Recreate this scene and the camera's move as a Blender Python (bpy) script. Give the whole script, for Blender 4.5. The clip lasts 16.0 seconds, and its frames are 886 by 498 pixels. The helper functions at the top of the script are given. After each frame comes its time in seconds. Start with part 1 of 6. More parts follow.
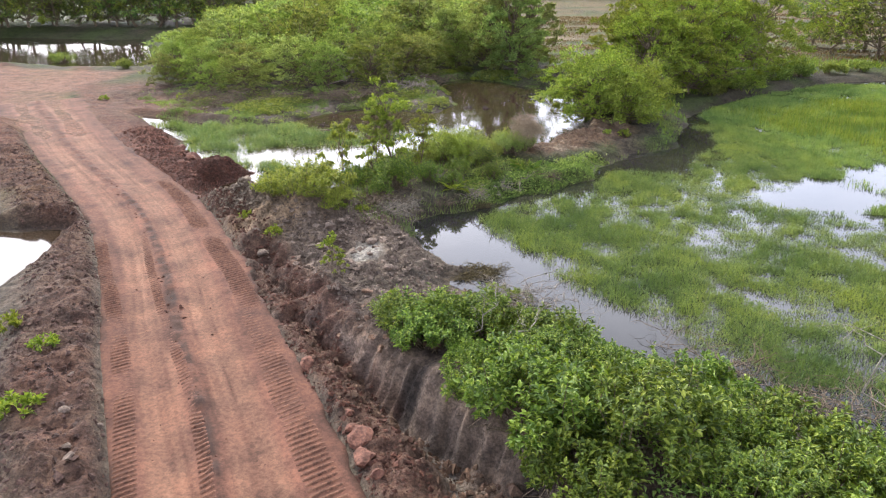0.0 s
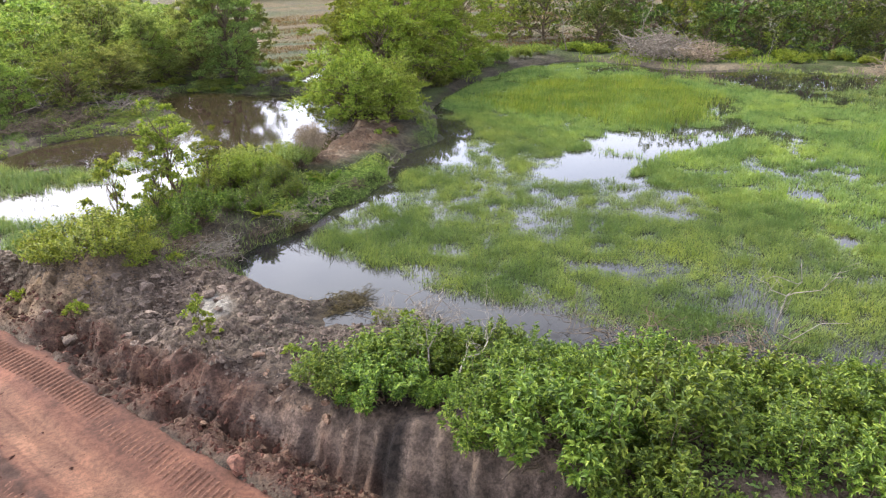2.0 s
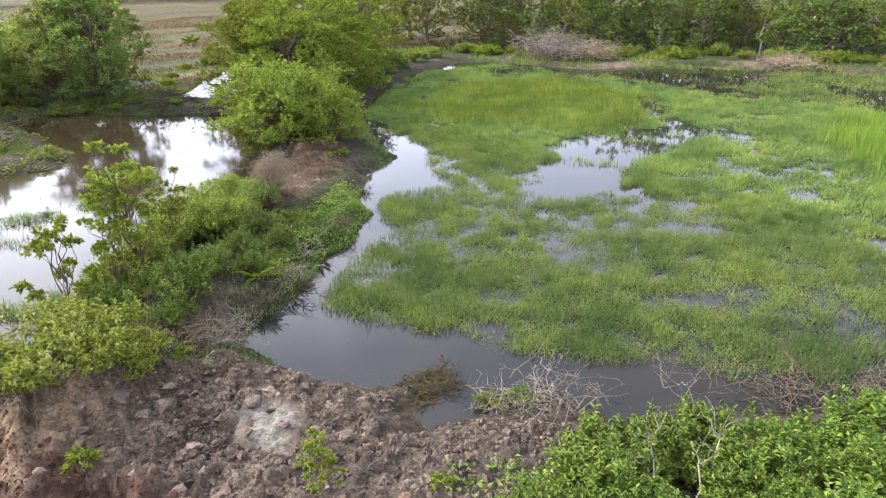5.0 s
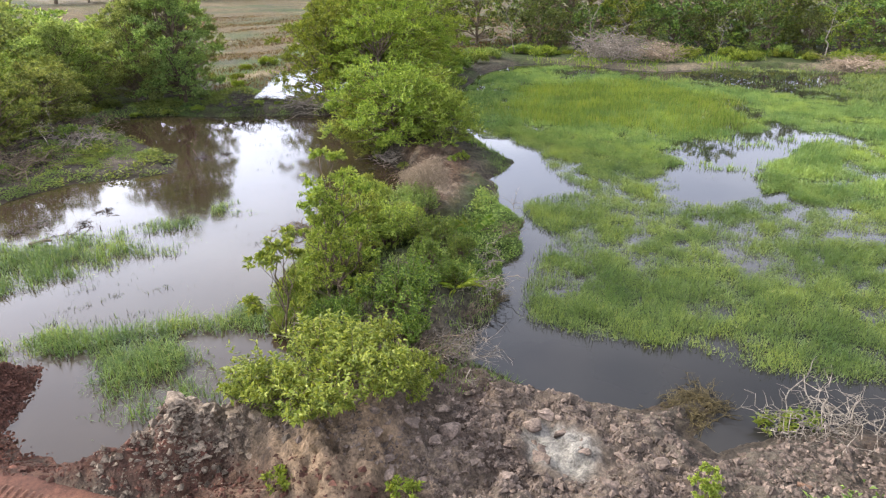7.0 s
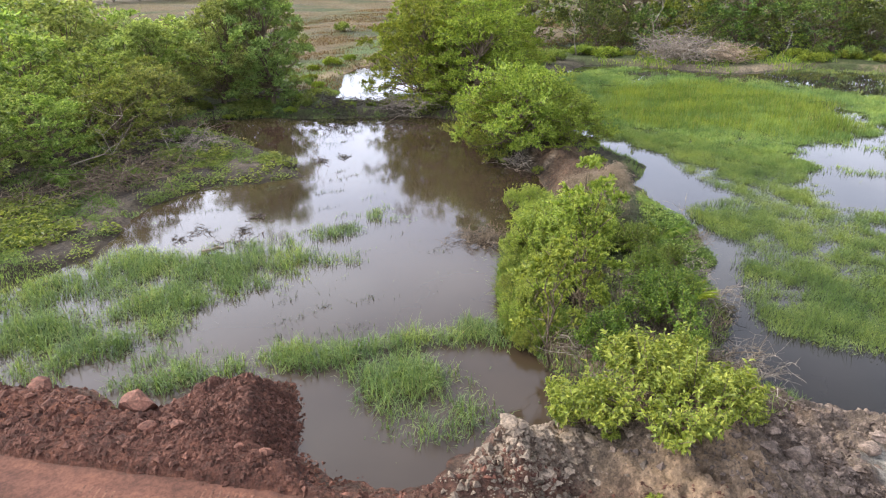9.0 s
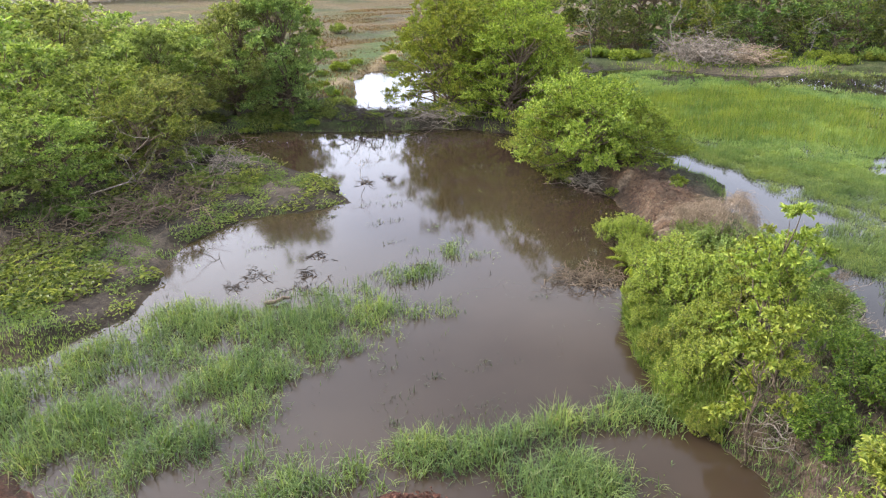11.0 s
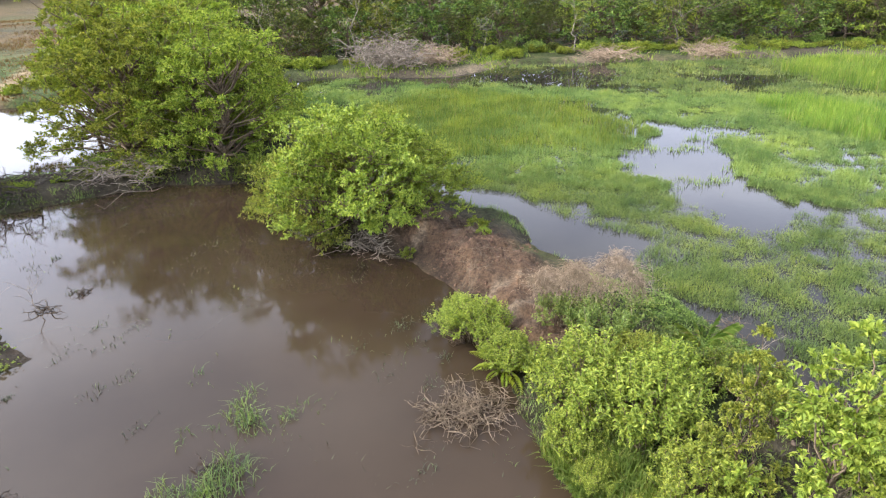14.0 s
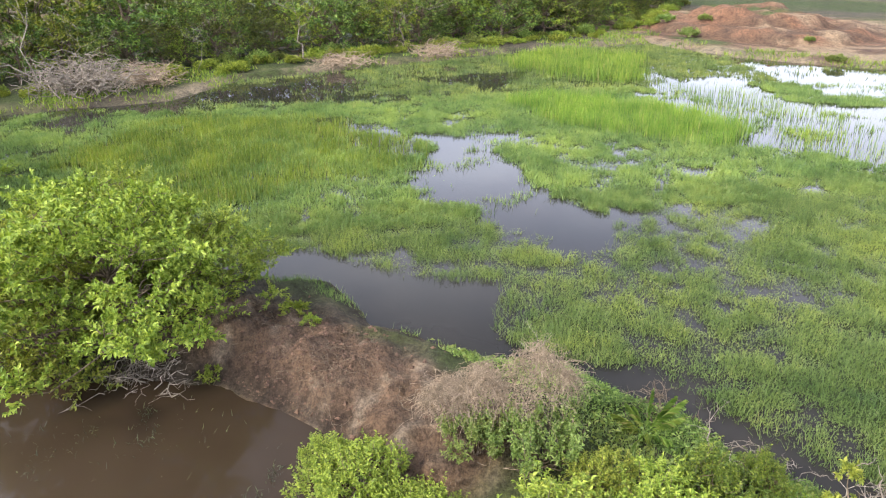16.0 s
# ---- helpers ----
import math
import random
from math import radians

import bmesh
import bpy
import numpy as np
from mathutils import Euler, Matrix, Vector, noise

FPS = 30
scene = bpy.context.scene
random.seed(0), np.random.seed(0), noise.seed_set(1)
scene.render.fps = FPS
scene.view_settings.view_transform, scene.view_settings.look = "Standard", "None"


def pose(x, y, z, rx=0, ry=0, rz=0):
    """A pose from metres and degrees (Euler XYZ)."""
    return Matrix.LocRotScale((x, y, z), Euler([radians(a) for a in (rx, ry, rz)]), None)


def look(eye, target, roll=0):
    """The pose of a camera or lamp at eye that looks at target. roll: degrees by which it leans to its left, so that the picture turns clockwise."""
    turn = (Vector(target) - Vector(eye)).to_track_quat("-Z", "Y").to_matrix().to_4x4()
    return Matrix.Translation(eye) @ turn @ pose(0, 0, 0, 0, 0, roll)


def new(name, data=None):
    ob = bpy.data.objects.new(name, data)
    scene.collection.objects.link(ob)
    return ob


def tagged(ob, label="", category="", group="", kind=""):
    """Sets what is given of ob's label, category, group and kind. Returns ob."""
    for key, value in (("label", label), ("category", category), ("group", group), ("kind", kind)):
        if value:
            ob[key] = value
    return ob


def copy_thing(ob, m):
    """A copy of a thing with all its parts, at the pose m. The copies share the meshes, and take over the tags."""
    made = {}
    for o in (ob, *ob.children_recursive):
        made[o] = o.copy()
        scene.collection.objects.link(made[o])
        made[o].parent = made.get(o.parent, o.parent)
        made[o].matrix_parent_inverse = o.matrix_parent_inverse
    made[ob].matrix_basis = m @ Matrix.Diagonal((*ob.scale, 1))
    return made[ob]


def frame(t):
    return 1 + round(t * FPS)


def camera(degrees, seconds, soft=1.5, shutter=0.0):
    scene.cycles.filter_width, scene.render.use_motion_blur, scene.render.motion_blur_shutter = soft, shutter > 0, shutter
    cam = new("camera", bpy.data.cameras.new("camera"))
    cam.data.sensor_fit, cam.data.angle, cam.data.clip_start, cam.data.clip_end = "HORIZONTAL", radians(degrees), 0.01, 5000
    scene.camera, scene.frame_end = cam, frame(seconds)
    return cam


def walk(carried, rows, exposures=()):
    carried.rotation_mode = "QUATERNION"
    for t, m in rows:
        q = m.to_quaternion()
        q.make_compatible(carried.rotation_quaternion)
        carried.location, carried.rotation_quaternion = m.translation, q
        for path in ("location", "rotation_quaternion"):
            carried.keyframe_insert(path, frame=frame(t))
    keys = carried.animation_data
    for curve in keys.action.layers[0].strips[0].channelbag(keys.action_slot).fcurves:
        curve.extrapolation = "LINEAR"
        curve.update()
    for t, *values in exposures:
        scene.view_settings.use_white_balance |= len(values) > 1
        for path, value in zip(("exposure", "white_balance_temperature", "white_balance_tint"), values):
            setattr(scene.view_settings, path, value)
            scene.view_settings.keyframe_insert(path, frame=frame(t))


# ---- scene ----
cam = camera(67.7, 16.0, 1.15)
METRES, EYE, TILT, LEAN, TURN = 37.04, 7.0, 0.0, 0.0, 0.0
ROWS = [
    (0.0, 0.0, 0.0, 0.0, -0.12, -22.91, 0.28),
    (0.5, -0.0272, 0.0139, -0.0001, -6.65, -22.94, 0.4),
    (1.0, -0.054, 0.0273, -0.0005, -13.36, -22.99, 0.57),
    (1.5, -0.0771, 0.043, -0.0006, -20.95, -23.1, 0.75),
    (2.0, -0.0944, 0.0624, -0.0006, -27.82, -23.19, 0.89),
    (2.5, -0.1057, 0.0848, -0.0007, -34.75, -23.3, 1.0),
    (3.0, -0.1118, 0.1096, -0.0003, -41.19, -23.41, 1.05),
    (3.20, -0.1145, 0.1196, -0.0003, -41.62, -23.41, 1.02),
    (3.50, -0.1192, 0.1347, -0.0004, -41.72, -23.40, 0.98),
    (4.25, -0.1351, 0.1726, -0.0006, -41.77, -23.38, 0.87),
    (5.00, -0.1571, 0.2105, -0.0009, -41.78, -23.36, 0.76),
    (5.5, -0.1755, 0.2357, -0.001, -41.79, -23.34, 0.69),
    (6.0, -0.1961, 0.2608, -0.0008, -41.8, -23.33, 0.65),
    (6.5, -0.2185, 0.2859, -0.0007, -41.82, -23.33, 0.63),
    (7.0, -0.2424, 0.3113, -0.0003, -41.84, -23.32, 0.6),
    (7.5, -0.2676, 0.3371, 0.0004, -41.86, -23.34, 0.56),
    (8.0, -0.2937, 0.3632, 0.0008, -41.89, -23.35, 0.53),
    (8.5, -0.3194, 0.3899, 0.001, -41.92, -23.34, 0.48),
    (9.0, -0.3385, 0.4177, 0.0015, -41.94, -23.35, 0.48),
    (9.60, -0.3521, 0.4520, 0.0022, -41.96, -23.40, 0.47),
    (10.20, -0.3564, 0.4867, 0.0030, -42.37, -23.44, 0.47),
    (10.70, -0.3536, 0.5158, 0.0035, -43.42, -23.48, 0.46),
    (11.30, -0.3435, 0.5505, 0.0039, -45.55, -23.52, 0.45),
    (11.5, -0.3386, 0.562, 0.0039, -46.48, -23.54, 0.45),
    (12.0, -0.3245, 0.5904, 0.0038, -50.1, -23.59, 0.5),
    (12.5, -0.3081, 0.6186, 0.0039, -55.9, -23.65, 0.51),
    (13.0, -0.2891, 0.6459, 0.004, -61.93, -23.7, 0.63),
    (13.5, -0.2683, 0.6721, 0.0042, -67.97, -23.77, 0.59),
    (14.0, -0.2451, 0.6965, 0.0042, -74.02, -23.82, 0.57),
    (14.5, -0.2192, 0.7184, 0.0043, -80.25, -23.88, 0.62),
    (15.0, -0.1913, 0.7381, 0.0044, -86.5, -23.93, 0.62),
    (15.5, -0.1614, 0.7551, 0.0043, -92.73, -23.97, 0.64),
    (16.0, -0.1296, 0.7691, 0.0041, -98.97, -23.99, 0.63),
]
walk(cam, [(t, pose(0, 0, EYE, TILT, LEAN, TURN) @ pose(METRES * x, METRES * y, METRES * z, 90 + pitch, roll, yaw)) for t, x, y, z, yaw, pitch, roll in ROWS], exposures=[(0.0, -0.18), (3.0, -0.06), (5.5, -0.12), (9.0, -0.16), (13.0, -0.01), (16.0, -0.1)])

# ---- world, sun and exposure ----
SUN_ELEV, SUN_AZ = radians(38), radians(-24)      # azimuth from +y towards +x
world = bpy.data.worlds.new("overcast_sky")
scene.world = world
world.use_nodes = True
wt = world.node_tree
wt.nodes.clear()
sky = wt.nodes.new("ShaderNodeTexSky")
sky.sky_type = "NISHITA"
sky.sun_disc = False
sky.sun_elevation, sky.sun_rotation = SUN_ELEV, SUN_AZ
sky.dust_density, sky.air_density = 3.0, 1.0
wcoord = wt.nodes.new("ShaderNodeTexCoord")
wmap = wt.nodes.new("ShaderNodeMapping")
wmap.inputs["Scale"].default_value = (1.6, 1.6, 3.6)
wnoise = wt.nodes.new("ShaderNodeTexNoise")
wnoise.inputs["Scale"].default_value, wnoise.inputs["Detail"].default_value = 1.7, 6
wramp = wt.nodes.new("ShaderNodeValToRGB")
wramp.color_ramp.elements[0].position, wramp.color_ramp.elements[0].color = 0.36, (8.6, 9.1, 11.4, 1)
wramp.color_ramp.elements[1].position, wramp.color_ramp.elements[1].color = 0.66, (14.0, 14.4, 16.2, 1)
wmix = wt.nodes.new("ShaderNodeMix")
wmix.data_type = "RGBA"
wmix.inputs["Factor"].default_value = 0.72
sun_way = Vector((math.sin(SUN_AZ) * math.cos(SUN_ELEV), math.cos(SUN_AZ) * math.cos(SUN_ELEV), math.sin(SUN_ELEV)))
wdot = wt.nodes.new("ShaderNodeVectorMath")        # thin cloud is brightest round the hidden sun
wdot.operation = "DOT_PRODUCT"
wdot.inputs[1].default_value = sun_way
wglow = wt.nodes.new("ShaderNodeMapRange")
wglow.interpolation_type = "SMOOTHSTEP"
for key, value in (("From Min", 0.1), ("From Max", 1.0), ("To Min", 1.0), ("To Max", 4.2)):
    wglow.inputs[key].default_value = value
wlit = wt.nodes.new("ShaderNodeVectorMath")
wlit.operation = "SCALE"
wsplit = wt.nodes.new("ShaderNodeSeparateXYZ")
wlow = wt.nodes.new("ShaderNodeMapRange")          # bright haze towards the horizon
for key, value in (("From Min", 0.31), ("From Max", 0.53), ("To Min", 1.95), ("To Max", -0.1)):
    wlow.inputs[key].default_value = value
wboth = wt.nodes.new("ShaderNodeMath")
wboth.operation = "ADD"
wbg = wt.nodes.new("ShaderNodeBackground")
wbg.inputs["Strength"].default_value = 0.105
wout = wt.nodes.new("ShaderNodeOutputWorld")
wt.links.new(wcoord.outputs["Generated"], wmap.inputs["Vector"])
wt.links.new(wmap.outputs["Vector"], wnoise.inputs["Vector"])
wt.links.new(wnoise.outputs["Fac"], wramp.inputs["Fac"])
wt.links.new(sky.outputs["Color"], wmix.inputs["A"])
wt.links.new(wramp.outputs["Color"], wmix.inputs["B"])
wt.links.new(wcoord.outputs["Generated"], wdot.inputs[0])
wt.links.new(wdot.outputs["Value"], wglow.inputs["Value"])
wt.links.new(wmix.outputs["Result"], wlit.inputs[0])
wt.links.new(wcoord.outputs["Generated"], wsplit.inputs[0])
wt.links.new(wsplit.outputs["Z"], wlow.inputs["Value"])
wt.links.new(wglow.outputs["Result"], wboth.inputs[0])
wt.links.new(wlow.outputs["Result"], wboth.inputs[1])
wt.links.new(wboth.outputs["Value"], wlit.inputs["Scale"])
wt.links.new(wlit.outputs["Vector"], wbg.inputs["Color"])
wt.links.new(wbg.outputs["Background"], wout.inputs["Surface"])

sun_data = bpy.data.lights.new("sun", "SUN")
sun_data.energy, sun_data.angle, sun_data.color = 5.0, radians(7), (1.0, 0.91, 0.74)
sun = new("sun", sun_data)
sun.matrix_world = look(sun_way * 100, (0, 0, 0))


# ---- materials ----
def material(name):
    m = bpy.data.materials.new(name)
    m.use_nodes = True
    m.node_tree.nodes.clear()
    return m, m.node_tree.nodes, m.node_tree.links


def node(nodes, kind, **values):
    n = nodes.new("ShaderNode" + kind)
    for key, value in values.items():
        n.inputs[key.replace("_", " ")].default_value = value
    return n


def ramp(nodes, stops):
    n = nodes.new("ShaderNodeValToRGB")
    while len(n.color_ramp.elements) < len(stops):
        n.color_ramp.elements.new(0.5)
    for e, (p, c) in zip(n.color_ramp.elements, stops):
        e.position, e.color = p, (*c, 1)
    return n


def mix_colour(nodes, links, kind, factor, a, b):
    n = nodes.new("ShaderNodeMix")
    n.data_type, n.blend_type = "RGBA", kind
    for key, value in (("Factor", factor), ("A", a), ("B", b)):
        if hasattr(value, "links"):
            links.new(value, n.inputs[key])
        else:
            n.inputs[key].default_value = value
    return n.outputs["Result"]


def leaf_material(name, stops, gloss=0.42, glow=0.32, patches=0.0, vary=1.0):
    """Leaves: a hue of its own for each leaf and each plant, with light coming through."""
    m, nodes, links = material(name)
    geo, info = nodes.new("ShaderNodeNewGeometry"), nodes.new("ShaderNodeObjectInfo")
    shade = ramp(nodes, stops)
    links.new(geo.outputs["Random Per Island"], shade.inputs["Fac"])
    hue = node(nodes, "HueSaturation", Saturation=1.0)
    spread = node(nodes, "MapRange", To_Min=0.5 - 0.015 * vary, To_Max=0.5 + 0.012 * vary)
    bright = node(nodes, "MapRange", To_Min=1 - 0.15 * vary, To_Max=1 + 0.18 * vary)
    links.new(info.outputs["Random"], spread.inputs["Value"])
    links.new(info.outputs["Random"], bright.inputs["Value"])
    links.new(spread.outputs["Result"], hue.inputs["Hue"])
    links.new(bright.outputs["Result"], hue.inputs["Value"])
    links.new(shade.outputs["Color"], hue.inputs["Color"])
    tint = hue.outputs["Color"]
    if patches:
        drift = node(nodes, "TexNoise", Scale=0.33, Detail=5.0, Roughness=0.6)
        links.new(geo.outputs["Position"], drift.inputs["Vector"])
        spot = ramp(nodes, [(0.34, (1 - patches, 1 - patches * 0.75, 1 - patches * 0.85)), (0.5, (1, 1, 1)), (0.68, (1 + patches, 1 + patches * 0.7, 1))])
        links.new(drift.outputs["Fac"], spot.inputs["Fac"])
        tint = mix_colour(nodes, links, "MULTIPLY", 1.0, tint, spot.outputs["Color"])
        tuft = node(nodes, "TexNoise", Scale=1.9, Detail=4.0, Roughness=0.65)
        links.new(geo.outputs["Position"], tuft.inputs["Vector"])
        fleck = ramp(nodes, [(0.36, (0.74, 0.80, 0.82)), (0.5, (1, 1, 1)), (0.64, (1.2, 1.15, 1.1))])
        links.new(tuft.outputs["Fac"], fleck.inputs["Fac"])
        tint = mix_colour(nodes, links, "MULTIPLY", 1.0, tint, fleck.outputs["Color"])
    face = node(nodes, "BsdfPrincipled", Roughness=gloss)
    face.inputs["Specular IOR Level"].default_value = 0.35
    back = nodes.new("ShaderNodeBsdfTranslucent")
    warm = mix_colour(nodes, links, "MULTIPLY", 1.0, tint, (1.25, 1.2, 0.55, 1))
    links.new(tint, face.inputs["Base Color"])
    links.new(warm, back.inputs["Color"])
    both, out = nodes.new("ShaderNodeMixShader"), nodes.new("ShaderNodeOutputMaterial")
    both.inputs["Fac"].default_value = glow
    links.new(face.outputs["BSDF"], both.inputs[1])
    links.new(back.outputs["BSDF"], both.inputs[2])
    links.new(both.outputs["Shader"], out.inputs["Surface"])
    return m


def rough_material(name, stops, scale=3.0, fine=40.0, roughness=0.9, bump=0.5, island=0.0, attribute="", deep=0.03, pit=0.75, fleck=0.8):
    """Soil, stone, bark: colour at two scales and a relief; island: how far each loose piece differs; pit: shade
    painted into hollows.
    """
    m, nodes, links = material(name)
    place = nodes.new("ShaderNodeNewGeometry")
    broad = node(nodes, "TexNoise", Scale=scale, Detail=6.0, Roughness=0.65)
    grain = node(nodes, "TexNoise", Scale=fine, Detail=5.0, Roughness=0.7)
    links.new(place.outputs["Position"], broad.inputs["Vector"])
    links.new(place.outputs["Position"], grain.inputs["Vector"])
    if attribute:
        base = nodes.new("ShaderNodeAttribute")
        base.attribute_name = attribute
        tint = ramp(nodes, [(0.3, (0.55, 0.55, 0.58)), (0.5, (1, 1, 1)), (0.72, (1.4, 1.36, 1.3))])
        links.new(broad.outputs["Fac"], tint.inputs["Fac"])
        colour = mix_colour(nodes, links, "MULTIPLY", 1.0, base.outputs["Color"], tint.outputs["Color"])
    else:
        shade = ramp(nodes, stops)
        links.new(broad.outputs["Fac"], shade.inputs["Fac"])
        colour = shade.outputs["Color"]
    speck = ramp(nodes, [(0.35, (0.5, 0.5, 0.5)), (0.62, (1.25, 1.25, 1.25))])
    links.new(grain.outputs["Fac"], speck.inputs["Fac"])
    colour = mix_colour(nodes, links, "MULTIPLY", fleck, colour, speck.outputs["Color"])
    if island:
        each = ramp(nodes, [(0.0, (1 - island,) * 3), (1.0, (1 + island, 1 + island * 0.9, 1 + island * 0.8))])
        links.new(place.outputs["Random Per Island"], each.inputs["Fac"])
        colour = mix_colour(nodes, links, "MULTIPLY", 1.0, colour, each.outputs["Color"])
    face, out = node(nodes, "BsdfPrincipled", Roughness=roughness), nodes.new("ShaderNodeOutputMaterial")
    face.inputs["Specular IOR Level"].default_value = 0.25
    relief = node(nodes, "Bump", Strength=bump, Distance=deep)
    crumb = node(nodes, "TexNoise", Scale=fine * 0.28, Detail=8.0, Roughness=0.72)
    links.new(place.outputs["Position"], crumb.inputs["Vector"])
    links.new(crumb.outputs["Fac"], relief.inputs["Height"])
    # relief's hollows darkened and crests lightened: their shade put into the colour
    pit_shade = ramp(nodes, [(0.40, (0.48, 0.48, 0.48)), (0.5, (1.0, 1.0, 1.0)), (0.60, (1.42, 1.40, 1.36))])
    links.new(crumb.outputs["Fac"], pit_shade.inputs["Fac"])
    colour = mix_colour(nodes, links, "MULTIPLY", pit, colour, pit_shade.outputs["Color"])
    links.new(relief.outputs["Normal"], face.inputs["Normal"])
    links.new(colour, face.inputs["Base Color"])
    links.new(face.outputs["BSDF"], out.inputs["Surface"])
    return m


def water_material(name, deep, murk, ripple, gloss=0.03):
    m, nodes, links = material(name)
    place = nodes.new("ShaderNodeNewGeometry")
    cloud = node(nodes, "TexNoise", Scale=0.25, Detail=5.0)
    small = node(nodes, "TexNoise", Scale=2.2, Detail=3.0)
    shade = ramp(nodes, [(0.35, deep), (0.7, murk)])
    for n in (cloud, small):
        links.new(place.outputs["Position"], n.inputs["Vector"])
    links.new(cloud.outputs["Fac"], shade.inputs["Fac"])
    relief = node(nodes, "Bump", Strength=ripple, Distance=0.02)
    links.new(small.outputs["Fac"], relief.inputs["Height"])
    face, out = node(nodes, "BsdfPrincipled", Roughness=gloss, IOR=1.33), nodes.new("ShaderNodeOutputMaterial")
    links.new(shade.outputs["Color"], face.inputs["Base Color"])
    links.new(relief.outputs["Normal"], face.inputs["Normal"])
    links.new(face.outputs["BSDF"], out.inputs["Surface"])
    return m


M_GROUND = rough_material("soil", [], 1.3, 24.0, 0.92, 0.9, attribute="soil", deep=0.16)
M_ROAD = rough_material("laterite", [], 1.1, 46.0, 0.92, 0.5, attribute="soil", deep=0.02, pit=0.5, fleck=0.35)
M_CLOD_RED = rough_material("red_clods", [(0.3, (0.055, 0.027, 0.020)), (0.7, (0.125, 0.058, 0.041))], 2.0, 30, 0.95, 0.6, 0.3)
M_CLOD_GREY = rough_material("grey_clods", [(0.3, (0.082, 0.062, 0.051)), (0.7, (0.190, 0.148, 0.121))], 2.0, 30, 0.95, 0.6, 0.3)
M_STONE_RED = rough_material("red_stone", [(0.3, (0.098, 0.042, 0.029)), (0.7, (0.19, 0.09, 0.063))], 3.0, 25, 0.85, 0.5)
M_BARK = rough_material("bark", [(0.3, (0.10, 0.075, 0.05)), (0.7, (0.22, 0.17, 0.12))], 4.0, 40, 0.9, 0.6)
M_DEAD = rough_material("dead_wood", [(0.3, (0.16, 0.135, 0.11)), (0.7, (0.33, 0.29, 0.245))], 4.0, 40, 0.85, 0.5, 0.3)
M_DARKWOOD = rough_material("wet_wood", [(0.3, (0.03, 0.024, 0.02)), (0.7, (0.09, 0.07, 0.055))], 4.0, 40, 0.6, 0.5, 0.3)
M_VINE = rough_material("dry_vine", [(0.3, (0.228, 0.172, 0.120)), (0.7, (0.380, 0.304, 0.224))], 4.0, 40, 0.9, 0.4, 0.3)
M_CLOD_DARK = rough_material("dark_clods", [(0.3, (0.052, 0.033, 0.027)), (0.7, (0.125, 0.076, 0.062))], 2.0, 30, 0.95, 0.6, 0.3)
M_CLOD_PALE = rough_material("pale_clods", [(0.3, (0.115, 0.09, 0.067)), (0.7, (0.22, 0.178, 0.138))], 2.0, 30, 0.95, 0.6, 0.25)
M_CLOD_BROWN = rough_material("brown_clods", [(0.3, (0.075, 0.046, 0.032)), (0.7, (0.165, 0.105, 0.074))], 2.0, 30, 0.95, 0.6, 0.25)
M_PALEWOOD = rough_material("bleached_wood", [(0.3, (0.22, 0.19, 0.155)), (0.7, (0.38, 0.34, 0.285))], 4.0, 40, 0.85, 0.5)
M_TUSSOCK = rough_material("root_mat", [(0.3, (0.05, 0.04, 0.02)), (0.7, (0.13, 0.105, 0.05))], 4.0, 40, 0.9, 0.4, 0.3)
M_POND = water_material("pond_water", (0.029, 0.0195, 0.012), (0.044, 0.031, 0.020), 0.045, 0.075)
M_MARSH = water_material("marsh_water", (0.014, 0.014, 0.014), (0.028, 0.025, 0.022), 0.05)
L_BROAD = leaf_material("broad_leaf", [(0.0, (0.034, 0.066, 0.007)), (0.4, (0.082, 0.143, 0.014)), (0.8, (0.168, 0.242, 0.027)), (1.0, (0.267, 0.332, 0.053))], 0.55, 0.22)
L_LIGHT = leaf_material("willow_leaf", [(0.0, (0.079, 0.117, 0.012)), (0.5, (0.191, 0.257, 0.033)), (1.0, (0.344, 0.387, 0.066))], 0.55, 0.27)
L_DARK = leaf_material("wood_leaf", [(0.0, (0.090, 0.132, 0.042)), (0.5, (0.200, 0.262, 0.092)), (1.0, (0.34, 0.40, 0.16))], glow=0.48, vary=2.0)
L_FAR = leaf_material("far_wood_leaf", [(0.0, (0.034, 0.058, 0.013)), (0.5, (0.090, 0.130, 0.030)), (1.0, (0.23, 0.29, 0.07))], glow=0.32, vary=2.4)
L_MID = leaf_material("thicket_leaf", [(0.0, (0.07, 0.107, 0.025)), (0.5, (0.16, 0.218, 0.058)), (1.0, (0.28, 0.335, 0.11))], glow=0.46, vary=2.0)
L_YELLOW = leaf_material("fern_leaf", [(0.0, (0.161, 0.230, 0.021)), (1.0, (0.307, 0.378, 0.052))])
L_GRASS = leaf_material("marsh_grass_blade", [(0.0, (0.117, 0.179, 0.054)), (0.5, (0.167, 0.241, 0.077)), (0.97, (0.214, 0.282, 0.097)), (1.0, (0.282, 0.285, 0.135))], 0.8, 0.34, 0.40)
L_REED = leaf_material("reed_blade", [(0.0, (0.092, 0.160, 0.026)), (0.6, (0.175, 0.270, 0.044)), (0.9, (0.24, 0.31, 0.068)), (1.0, (0.31, 0.29, 0.12))], 0.75, 0.4, 0.28)
L_POND = leaf_material("pond_grass_blade", [(0.0, (0.066, 0.112, 0.040)), (0.5, (0.135, 0.205, 0.072)), (0.93, (0.215, 0.29, 0.105)), (1.0, (0.26, 0.25, 0.14))], 0.7, 0.45, 0.3)
L_WEED = leaf_material("pond_weed", [(0.0, (0.025, 0.029, 0.016)), (0.7, (0.065, 0.082, 0.041)), (1.0, (0.129, 0.164, 0.073))], 0.5, 0.2)
